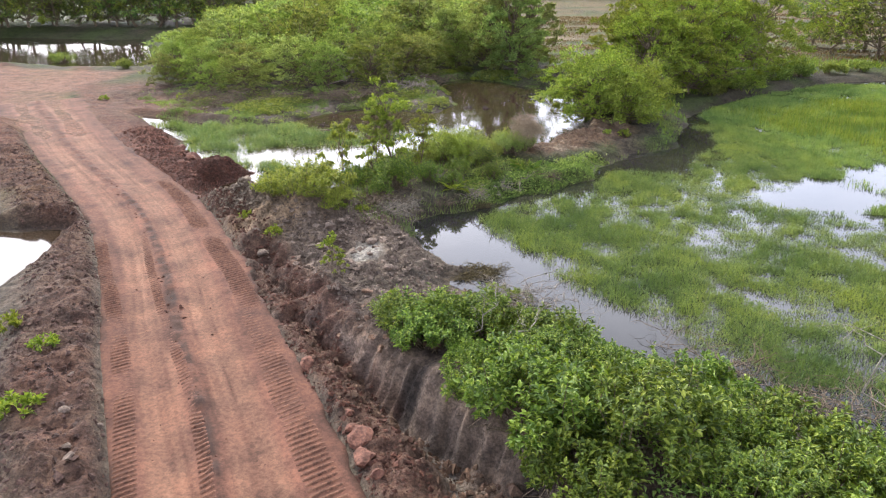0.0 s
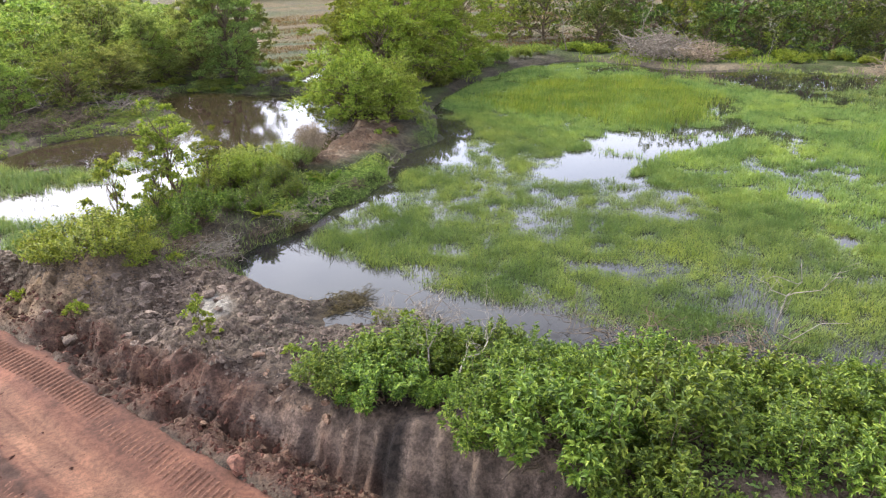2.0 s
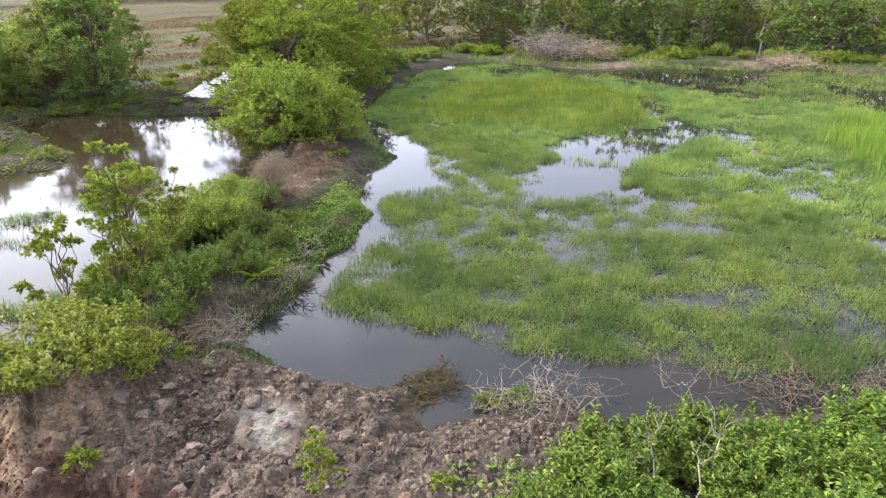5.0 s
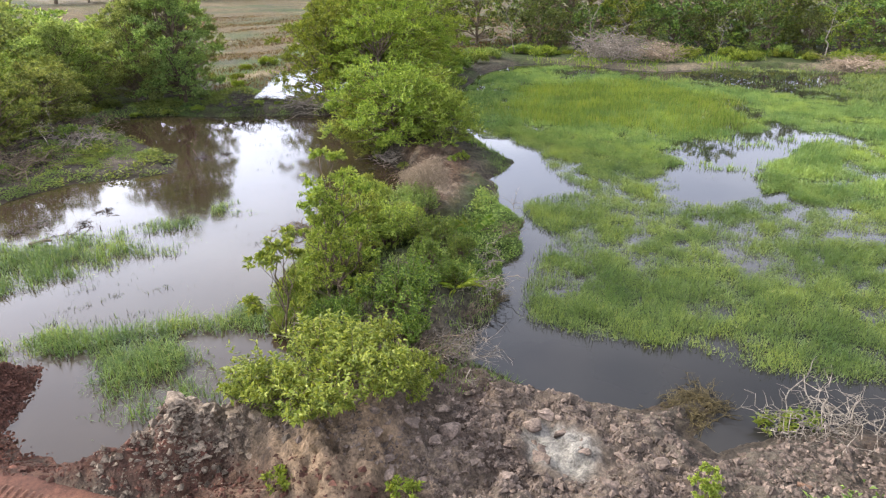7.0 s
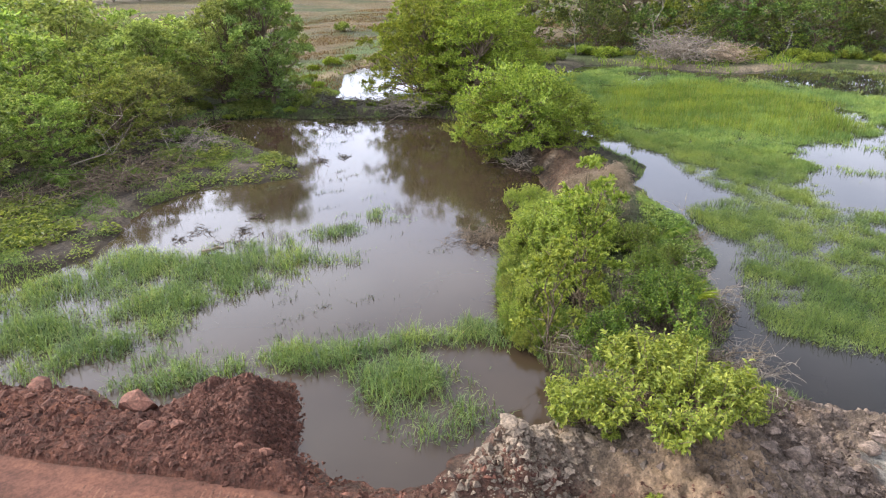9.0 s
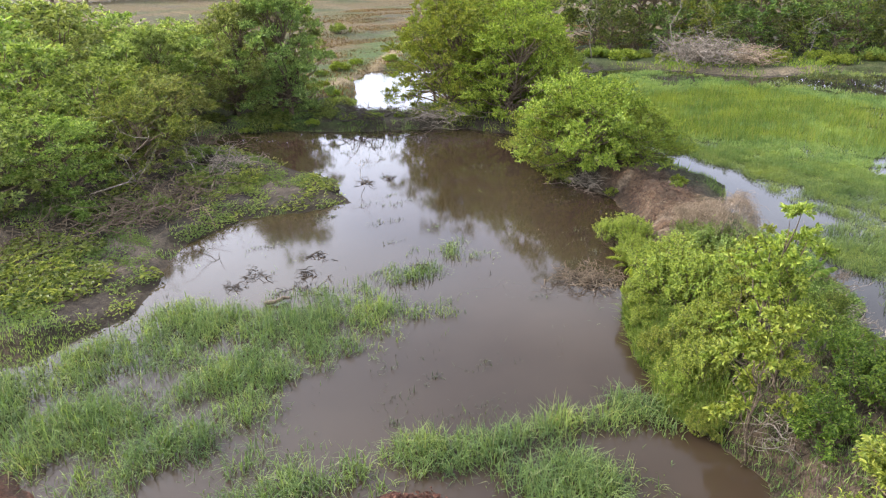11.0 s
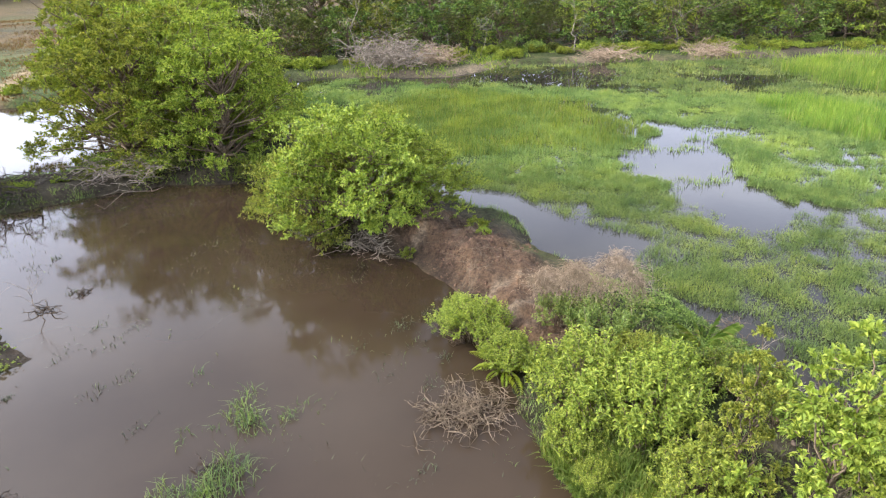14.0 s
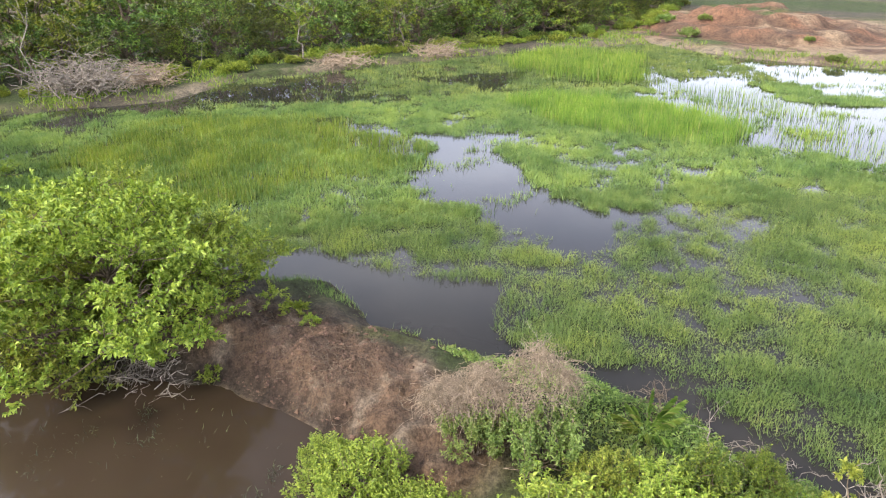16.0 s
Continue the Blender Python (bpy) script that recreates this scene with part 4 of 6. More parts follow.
def spread(kinds, places, seed, lo=0.85, hi=1.15, sink=0.05, wide=1.0):
    """Sets the kinds in turn at the places (x, y, size); the first use of each is the original."""
    rng = random.Random(seed)
    used = set()
    for k, (x, y, s) in enumerate(places):
        ob = kinds[k % len(kinds)]
        turn, size = rng.uniform(0, 360), s * rng.uniform(lo, hi)
        if ob.name in used:
            put(ob, x, y, turn, size, wide * rng.uniform(0.9, 1.15), sink)
        else:
            used.add(ob.name)
            settle(ob, x, y, turn, size, wide * rng.uniform(0.9, 1.15), sink)


# the bank of broad-leaved bushes beside the road
bank_kinds = [shrub("bush", "bright green broad-leaved bush on the earth bank", 1.0, 0.95, 270, 18, 0.102, L_BROAD, 100 + k, slim=0.4, group="bank bushes", upright=0.6, oval=True) for k in range(4)]
bank_places = [(-1.0, 11.5, 0.65), (-0.4, 11.4, 0.9), (0.4, 11.7, 0.95), (1.2, 11.5, 0.95), (1.9, 11.3, 0.8), (-0.3, 10.7, 0.6), (0.3, 9.0, 0.75), (0.3, 10.2, 0.5), (1.1, 9.6, 0.7), (1.6, 10.2, 0.85), (2.5, 10.2, 0.85), (3.3, 10.3, 0.75),
               (1.1, 8.3, 0.95), (2.1, 9.0, 0.95), (3.1, 9.3, 1.0), (4.1, 9.4, 0.9), (1.6, 7.1, 0.95), (2.8, 7.8, 1.05), (4.0, 8.1, 1.05), (5.1, 8.3, 0.95), (6.0, 8.1, 0.75), (2.4, 6.0, 1.0), (3.7, 6.6, 1.05),
               (4.9, 6.9, 1.05), (6.1, 7.1, 0.95), (7.1, 6.9, 0.9), (8.1, 6.4, 0.85), (4.3, 5.2, 1.1), (5.7, 5.6, 1.1), (6.9, 5.8, 1.0), (8.1, 5.4, 0.95), (9.2, 5.4, 0.9), (7.2, 4.2, 1.0), (8.6, 4.3, 1.0), (10, 4.4, 0.9)]
bank_places = [(x + (0.3 if y < 10 else 0.1), y, s * 0.98) for x, y, s in bank_places]
spread(bank_kinds, bank_places, 11, 0.75, 1.3)

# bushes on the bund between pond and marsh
# mound bush takes the lighter willow leaf, its brightness put into the colour
front = shrub("bush", "leafy bush with lightened green leaves on the bund's earth mound", 1.45, 0.85, 560, 18, 0.085, L_LIGHT, 120, slim=0.42, group="bund bushes", oval=True)
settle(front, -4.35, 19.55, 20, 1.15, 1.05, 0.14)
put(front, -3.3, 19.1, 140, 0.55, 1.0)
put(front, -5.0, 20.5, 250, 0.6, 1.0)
round_bush = shrub("bush", "compact green bush on the bund", 0.9, 1.15, 340, 18, 0.078, L_BROAD, 121, slim=0.42, group="bund bushes", oval=True)
settle(round_bush, -1.6, 21.1, 60)
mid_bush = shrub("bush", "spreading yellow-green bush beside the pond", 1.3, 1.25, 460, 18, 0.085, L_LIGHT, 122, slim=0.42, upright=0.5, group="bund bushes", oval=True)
settle(mid_bush, 0.1, 25.3, 10)
put(mid_bush, 0.8, 26.1, 130, 0.95)
put(mid_bush, 0.9, 24.8, 250, 0.8)
put(mid_bush, -1.1, 24.3, 250, 0.75)
put(mid_bush, -0.3, 26.1, 190, 0.55)
put(mid_bush, 1.8, 25.3, 40, 0.55)
put(mid_bush, -2.2, 23.9, 90, 0.6)
put(mid_bush, -2.75, 24.0, 30, 0.36)
put(mid_bush, -1.75, 24.95, 160, 0.42)
put(mid_bush, -0.95, 25.75, 280, 0.4)
put(mid_bush, -3.2, 23.3, 200, 0.3)
put(round_bush, -2.9, 21.6, 200, 0.75)
put(round_bush, -0.5, 22.1, 300, 0.62)
put(round_bush, 0.6, 22.9, 90, 0.6)
put(round_bush, 1.5, 23.9, 150, 0.7)
put(round_bush, 0.4, 21.9, 110, 0.5)
put(round_bush, 1.7, 22.9, 10, 0.5)
put(round_bush, -2.1, 20.3, 170, 0.5)
vine_bush = shrub("bush", "small dense bush under dry vine", 0.85, 1.0, 280, 17, 0.075, L_MID, 123, slim=0.44, group="bund bushes", oval=True)
settle(vine_bush, 2.75, 25.95, 0, 0.95, 1.0)
put(vine_bush, 3.25, 26.8, 120, 0.8)
put(mid_bush, 2.95, 28.65, 40, 0.75)
put(mid_bush, 3.7, 29.1, 140, 0.45)
put(mid_bush, 2.1, 27.75, 310, 0.62)
tall = tree("young_tree", "slender yellow-green young tree on the bund", 3.7, 0.8, 26, 440, 16, 0.10, L_LIGHT, 130, low=0.06, girth=0.6, puff=(0.18, 0.46), oval=True)
settle(tall, -1.7, 23.2, 0)
put(tall, -0.9, 23.8, 140, 0.66)
put(tall, -2.4, 22.4, 220, 0.72)
sapling = tree("sapling", "thin leaning sapling with few leaves", 3.0, 0.6, 14, 150, 13, 0.12, L_LIGHT, 131, low=0.25, girth=0.4, puff=(0.16, 0.4), oval=True)
settle(sapling, -3.7, 22.5, 0)
put(sapling, -2.6, 13.95, 70, 0.4)
put(sapling, -2.35, 14.05, 150, 0.3)

# the large bush at the bund's end
big = tree("large_bush", "large dense light green bush at the water's edge", 3.0, 2.5, 66, 1600, 16, 0.12, L_LIGHT, 140, low=0.02, puff=(0.13, 0.34), oval=True)
settle(big, 7.6, 33.1, 0, 1.0, 1.0)
put(big, 9.0, 31.9, 80, 0.68)
put(big, 9.7, 34.2, 150, 0.8)
put(big, 7.6, 34.6, 220, 0.85)

# pale willow-like trees north of the pond
pale = [tree("tree", "pale green willow-like tree by the pond", 5.7, 2.9, 70, 1500, 14, 0.14, L_LIGHT, 150 + k, low=0.03, puff=(0.11, 0.29), group="pale trees") for k in range(2)]
spread(pale, [(12.0, 44.8, 1.0), (13.6, 42.4, 1.05), (12.3, 40.6, 0.85), (15.3, 44.8, 1.1), (15.2, 41.2, 0.8), (17.6, 43.6, 0.95), (19.8, 47.0, 0.95), (14.2, 48.2, 0.9), (17.5, 49.5, 1.1), (23, 50, 1.0)], 12)
low_kinds = [shrub("bush", "low green thicket bush", 1.1, 1.05, 110, 11, 0.2, L_MID, 160 + k, group="thicket") for k in range(3)]
spread(low_kinds, [(11.4, 36.6, 0.7), (12.6, 37.6, 0.9), (14.2, 38.8, 0.9), (16.4, 40.6, 0.8), (18.6, 42.4, 0.8), (20.5, 44.3, 0.9), (23, 46.6, 0.9), (25.5, 48.5, 1.0), (28.5, 49.5, 0.9), (31, 50.5, 0.9),
                   (10.6, 45.2, 0.5), (7.6, 46.2, 0.4), (6.2, 47.8, 0.45), (9.3, 44.6, 0.3), (11.4, 42.6, 0.5), (11.9, 39.3, 0.6)], 13)

# the wood west and north of the pond
wood = [tree("tree", "dense green tree at the wood's edge", 5.2, 2.4, 46, 560, 12, 0.20, (L_DARK, L_MID)[k], 170 + k, low=0.1, puff=(0.14, 0.35), group="wood trees") for k in range(2)]
deep_wood = [tree("tree", "dark green tree deep in the wood", 5.6, 2.6, 30, 330, 9, 0.29, (L_DARK, L_MID)[k], 174 + k, low=0.1, group="wood trees") for k in range(2)]
near_places, back_places = [], []
rw = random.Random(21)
WOOD = [(-20.5, 54), (-18, 44.5), (-14, 41.8), (-9.7, 42.2), (-4.9, 43.2), (-2.6, 46), (-0.8, 51.5), (5.4, 50), (8, 58), (6, 74), (2, 92), (-18, 92), (-23, 68)]
tries = [(rw.uniform(-26, 8), rw.uniform(42, 92)) for _ in range(5000)]
depth = inside(WOOD, np.array([p[0] for p in tries]), np.array([p[1] for p in tries]))
taken = []
for (x, y), deep in sorted(zip(tries, depth), key=lambda q: q[1]):
    gap = 2.1 + 0.16 * max(deep, 0)
    if deep > 0 and all((x - a) ** 2 + (y - b) ** 2 > gap * gap for a, b in taken):
        taken.append((x, y))
        size = 0.46 + 0.34 * min(deep, 9) / 9 + 0.1 * min(deep, 24) / 24
        (near_places if deep < 3.6 and y < 54 else back_places).append((x, y, size))

spread(wood, near_places, 22, 0.7, 1.35, wide=1.2)
dark_tree = tree("tree", "tall dark green tree at the pool's edge", 7.4, 2.3, 60, 1500, 13, 0.18, L_DARK, 178, low=0.04, puff=(0.14, 0.36), group="wood trees")
settle(dark_tree, 5.4, 49.8, 0, 0.95)
put(dark_tree, 3.4, 51.6, 120, 0.82)
put(dark_tree, 6.4, 52.6, 200, 0.95)
put(dark_tree, 0.6, 53.8, 300, 0.66)
spread(deep_wood, back_places, 24, 0.75, 1.3, wide=1.2)
spread(low_kinds, [(-17, 43.2, 0.8), (-13.5, 42.3, 0.7), (-10.5, 41.4, 0.7), (-7.5, 41.4, 0.7), (-5.5, 40.8, 0.6), (-3.6, 41.9, 0.6), (-1.9, 44.6, 0.7), (-1.2, 48.8, 0.6), (1.6, 51.0, 0.6), (4.3, 49.2, 0.5)], 23)

# the wood beyond the marsh
edge_line = spline([(30, 55), (36, 52), (41, 46), (46, 38), (51, 29), (55.5, 18), (59, 8), (64, 0), (74, -9), (88, -20)], 1.0)
far_wood = [tree("tree", "tall green tree at the marsh's far edge", 5.4, 2.8, 30, 270, 10, 0.24, (L_FAR, L_FAR, L_FAR, L_LIGHT)[k], 180 + k, low=0.06, puff=(0.2, 0.42), group="far trees") for k in range(4)]
ft = np.gradient(edge_line, axis=0)
ft /= np.linalg.norm(ft, axis=1)[:, None]
fr = np.stack([-ft[:, 1], ft[:, 0]], -1)
places = []
for row, dist in enumerate((2.0, 5.5, 11.0)):
    for k in range(row % 2, len(edge_line), (2, 3, 4)[row]):
        p = edge_line[k] + fr[k] * (dist + rw.uniform(-1, 1))
        places.append((p[0] + rw.uniform(-0.8, 0.8), p[1], 0.8 + 0.32 * row))
spread(far_wood, places, 31, 0.6, 1.45, wide=1.15)
places = []
for k in range(0, len(edge_line), 2):
    p = edge_line[k] - fr[k] * rw.uniform(-0.8, 1.4)
    places.append((p[0], p[1], rw.uniform(0.45, 0.95)))
spread(low_kinds, places, 32)
bright = [shrub("bush", "low bright green bush on the far shore", 1.1, 0.75, 90, 11, 0.2, L_LIGHT, 164 + k, group="far shore bushes") for k in range(2)]
places = []
for k in range(6, len(edge_line) - 18):
    p = edge_line[k] - fr[k] * rw.uniform(0.6, 3.4)
    if rw.random() < 0.8:
        places.append((p[0], p[1], rw.uniform(0.5, 1.15)))
places = [q for q in places if sheltered(np.array([q[0]]), np.array([q[1]]))[0] < -0.6]
places += [(2.4, 49.3, 0.4), (3.8, 48.6, 0.4), (5.2, 47.6, 0.45), (6.6, 46.7, 0.4), (7.9, 45.9, 0.45), (9.0, 45.4, 0.35), (10.0, 44.6, 0.45), (11.0, 43.6, 0.4), (0.6, 50.6, 0.5), (14, 59.5, 0.6), (16.5, 60.8, 0.8), (19, 62, 0.7), (11.5, 56, 0.6), (10, 52.5, 0.5), (22, 61.5, 0.8)]
spread(bright, places, 35)
# woods behind the far pond
places = [(-74 + 4.2 * k + rw.uniform(-1, 1), 90 + rw.uniform(-2, 5), 1.2) for k in range(17)] + [(-64 + 5 * k, 98 + rw.uniform(-2, 2), 1.9) for k in range(14)] + [(-62 + 2.6 * k, 87.5 + rw.uniform(-1, 1), 1.5) for k in range(15)]
# unseen tall trees beyond the field, added to darken the north pool's reflection
places += [(18 + 6 * k + rw.uniform(-1.5, 1.5), 160 - 1.4 * k + rw.uniform(-3, 3), 2.9) for k in range(16)]
spread(far_wood, places, 33)
spread(low_kinds, [(-34, 61, 0.9), (-25.5, 54.5, 0.7), (-43, 63, 0.8), (-50, 66, 0.8), (30.5, 80, 1.0), (47, -10.5, 0.6), (39.3, -7.2, 0.6), (55, -4, 0.8), (58, -7, 0.8), (62, -5, 0.9)], 34)


# ---- grass ----
def blades(name, x, y, z, length, width, lean, mat, seed, label, category, halves=False):
    """Grass: thin blades that bow to one side, joined."""
    rng = np.random.RandomState(seed)
    n = len(x)
    a = rng.uniform(0, 2 * math.pi, n)
    tilt = lean * rng.uniform(0.2, 1.3, n)
    d = np.stack([np.cos(a), np.sin(a)], -1)
    s = np.stack([-d[:, 1], d[:, 0]], -1) * (width * rng.uniform(0.6, 1.2, n) * 0.5)[:, None]
    foot = np.stack([x, y, z], -1)
    tip = foot + np.c_[d * (length * np.sin(tilt))[:, None], length * np.cos(tilt)]
    l, r = foot.copy(), foot.copy()
    l[:, :2] -= s
    r[:, :2] += s
    if not halves:
        verts = np.stack([l, r, tip], 1).reshape(-1, 3)
        faces = np.arange(n * 3).reshape(n, 3)
        me = mesh_of(name, verts, faces, mat)
    else:
        mid = foot + np.c_[d * (length * 0.55 * np.sin(tilt * 0.5))[:, None], length * 0.55 * np.cos(tilt * 0.5)]
        ml, mr = mid.copy(), mid.copy()
        ml[:, :2] -= s * 0.8
        mr[:, :2] += s * 0.8
        verts = np.stack([l, r, mr, ml, tip], 1).reshape(-1, 3)
        k = np.arange(n)[:, None] * 5
        me = mesh_of(name, verts, [k + [0, 1, 2, 3], k + [3, 2, 4]], mat)
    return tagged(new(name, me), label, category, kind="stuff")


def scatter(n, x0, x1, y0, y1, seed):
    rng = np.random.RandomState(seed)
    return rng.uniform(x0, x1, n), rng.uniform(y0, y1, n), rng


def marsh_grass(name, n, box, seed, width, tallness):
    x, y, rng = scatter(n, *box, seed)
    cover = step(-0.3, 0.3, -open_water(x, y)) * step(0.1, 0.6, inside(MARSH, x, y))
    stray = 0.3 * step(0.08, 0.55, fbm(x, y, 1.5, 4, 85)) * step(0.3, -0.6, inside(NEAR_CHANNEL, x, y)) * step(0.3, 0.8, inside(MARSH, x, y))
    cover = np.maximum(cover, stray)
    clump = tufts(x, y)
    keep = rng.rand(n) < cover * np.clip(clump * 1.3, 0.06, 1)
    x, y, clump = x[keep], y[keep], clump[keep]
    length = tallness * np.clip(0.25 + 0.85 * clump, 0.3, 1.7) * rng.uniform(0.7, 1.2, len(x))
    blades(name, x, y, np.full(len(x), WATER - 0.04), length, width, 0.95, L_GRASS, seed + 1, "low green marsh grass standing in shallow water", "grass")


marsh_grass("marsh_grass", 420000, (-1, 16, 6, 34), 200, 0.022, 0.22)
marsh_grass("marsh_grass", 560000, (14, 34, -6, 46), 202, 0.040, 0.25)
marsh_grass("marsh_grass", 150000, (32, 55, -8, 44), 204, 0.075, 0.28)


def marsh_herbs(n, box, seed, size):
    """Small leaves among the marsh grass."""
    x, y, rng = scatter(n, *box, seed)
    cover = step(-0.2, 0.3, -open_water(x, y)) * step(0.1, 0.6, inside(MARSH, x, y))
    clump = tufts(x, y)
    keep = rng.rand(n) < cover * np.clip(clump * 1.2, 0.05, 1)
    x, y, clump = x[keep], y[keep], clump[keep]
    base = np.stack([x, y, WATER + 0.2 * np.clip(clump, 0.1, 1.5) * rng.uniform(0.15, 1.0, len(x))], -1)
    way = np.c_[rng.normal(0, 1, (len(x), 2)), rng.uniform(-0.1, 1.3, len(x))]
    tagged(new("marsh_herbs", leaf_mesh("marsh_herbs", base, way, size * rng.uniform(0.6, 1.2, len(x)), rng, L_GRASS, 0.38)), "small-leaved green water plants in the marsh", "water plants", kind="stuff")


marsh_herbs(170000, (-1, 16, 6, 34), 206, 0.06)
marsh_herbs(60000, (14, 30, 2, 40), 207, 0.08)


def reed_bed(poly, n, seed, tallness, width):
    p = np.array(poly)
    x, y, rng = scatter(n, p[:, 0].min(), p[:, 0].max(), p[:, 1].min(), p[:, 1].max(), seed)
    keep = rng.rand(n) < step(-0.6, 1.6, inside(poly, x, y) + 1.5 * fbm(x, y, 2.2, 3, seed)) * np.clip(0.7 + fbm(x, y, 1.2, 2, seed + 1), 0.15, 1)
    x, y = x[keep], y[keep]
    blades("reeds", x, y, np.full(len(x), WATER - 0.05), tallness * rng.uniform(0.6, 1.1, len(x)), width, 0.28, L_REED, seed + 2, "tall upright bright green reeds in the marsh", "reeds", True)


reed_bed(REEDS_NORTH, 56000, 210, 0.5, 0.022)
reed_bed(REEDS_EAST, 46000, 213, 0.8, 0.022)
reed_bed([(16.4, 7.6), (19.4, 10.6), (24, 9.4), (30, 10.6), (35.4, 9), (33, 4.6), (26, 3.4), (20, 4)], 5200, 219, 0.5, 0.02)
reed_bed(REEDS_FAR, 24000, 216, 1.0, 0.036)


# grass and weed standing in the pond
STRIP = [(-9.9, 27.3), (-8.2, 26.9), (-6.6, 25.8), (-4.7, 25.0), (-3.3, 24.2)]
STRIP_LOBE = [(-6.8, 25.6), (-7.1, 24), (-6.7, 22.7), (-5.6, 22.3), (-4.9, 23.4), (-4.6, 25.0)]
POND_GRASS = [(-11.9, 30.2), (-12.6, 32.2), (-14.8, 34.6), (-12.5, 34.6), (-8.9, 33.9), (-7.2, 33.9), (-5.7, 32.5), (-4.3, 31.4), (-3.6, 29.9), (-5.5, 30.4), (-7.4, 29.7), (-9.3, 28.4)]
x, y, rng = scatter(420000, -15.5, 4, 21.5, 37.5, 220)
strip = np.maximum(1.0 - line_field(STRIP, x, y)[0] / 0.75, np.clip(0.25 + 0.7 * inside(STRIP_LOBE, x, y), -0.5, 0.7))
bed = np.clip(0.42 + inside(POND_GRASS, x, y) * 0.6, -0.5, 0.75)
trail = 0.5 - line_field([(-4.6, 31.4), (-2.4, 31.6), (-1.0, 31.8)], x, y)[0] / 1.6
want = np.maximum(np.maximum(strip, bed), trail) + 1.0 * fbm(x, y, 0.7, 4, 90) - 0.12
want = np.where(sheltered(x, y) > -0.15, want, -1)
keep = rng.rand(len(x)) < 0.55 * step(-0.25, 1.25, want)
blades("pond_grass", x[keep], y[keep], np.full(keep.sum(), WATER - 0.05), 0.44 * np.clip(0.45 + want[keep], 0.35, 1.3) * rng.uniform(0.35, 1.2, keep.sum()), 0.015, 1.2, L_POND, 221,
       "green grass growing out of the pond", "grass", True)
keep = rng.rand(len(x)) < 0.26 * step(0.1, 1.0, want)
base = np.stack([x[keep], y[keep], WATER + 0.24 * np.clip(want[keep] + 0.2, 0.1, 1.1) * rng.uniform(0.05, 1.0, keep.sum())], -1)
way = np.c_[rng.normal(0, 1, (keep.sum(), 2)), rng.uniform(-0.1, 1.0, keep.sum())]
tagged(new("pond_herbs", leaf_mesh("pond_herbs", base, way, 0.065 * rng.uniform(0.6, 1.2, keep.sum()), rng, L_POND, 0.36)), "small-leaved water plants tangled in the pond grass", "water plants", kind="stuff")
x, y, rng = scatter(90000, -10, 12, 26, 48, 222)
weedy = fbm(x, y, 0.9, 3, 91) + 0.45 * fbm(x, y, 5, 2, 92)
keep = (inside(POND, x, y) > 0.3) & (weedy > 0.34) & (rng.rand(len(x)) < 0.16)
blades("pond_weed", x[keep], y[keep], np.full(keep.sum(), WATER - 0.01), 0.15 * rng.uniform(0.4, 1.2, keep.sum()), 0.014, 1.45, L_WEED, 223, "dark sparse weed lying on the pond", "weed")

tuft = np.random.RandomState(224)
cx, cy = tuft.uniform(-9, 11, 420), tuft.uniform(25, 46, 420)
ok = (inside(POND, cx, cy) > 0.5) & (tuft.rand(420) < 0.28 + 0.6 * fbm(cx, cy, 4, 2, 102))
cx, cy = cx[ok], cy[ok]
each = np.repeat(np.arange(len(cx)), 34)
spreadout = tuft.uniform(0.05, 0.28, len(cx))[each]
x, y = cx[each] + tuft.normal(0, 1, len(each)) * spreadout * 1.3, cy[each] + tuft.normal(0, 1, len(each)) * spreadout * 0.7
blades("weed_tufts", x, y, np.full(len(x), WATER - 0.03), tuft.uniform(0.06, 0.2, len(x)), 0.014, 1.4, L_WEED, 225, "small dark tufts of weed breaking the pond's surface", "weed", True)

# rank grass and herbs on the bund, the banks and the shores
FLANK = [(-3.0, 23.6), (-2.3, 24.5), (-1.3, 25.5), (-0.6, 26.4)]


def bare_soil(x, y):
    """Near 1 where no plant grows."""
    rd = line_field(ROAD_LINE, x, y)[0]
    mud = np.exp(-(((x + 3.4) / 2.9) ** 2 + ((y - 16.4) / 2.6) ** 2))
    naked = step(2.7, 1.7, line_field([(3.6, 27.3), (5.0, 28.3), (6.6, 29.6), (8.0, 31.2)], x, y)[0] + 0.5 * fbm(x, y, 0.9, 3, 107))
    return np.clip(1.6 * mud + 1.5 * naked + 1.3 * np.exp(-(np.maximum(rd - 3, 0) / 1.5) ** 2) * (y < 46), 0, 1)


def cover_plants(name, n, box, seed, length, width, mat, label, limit, density):
    x, y, rng = scatter(n, *box, seed)
    wet = sheltered(x, y)
    keep = (wet < 0.02) & (rng.rand(n) < density(x, y, wet) * (1 - bare_soil(x, y)))
    x, y = x[keep], y[keep]
    z = height_at(x, y) - 0.02
    blades(name, x, y, z, length * rng.uniform(0.5, 1.2, len(x)), width, 0.85, mat, seed + 1, label, "grass", limit)


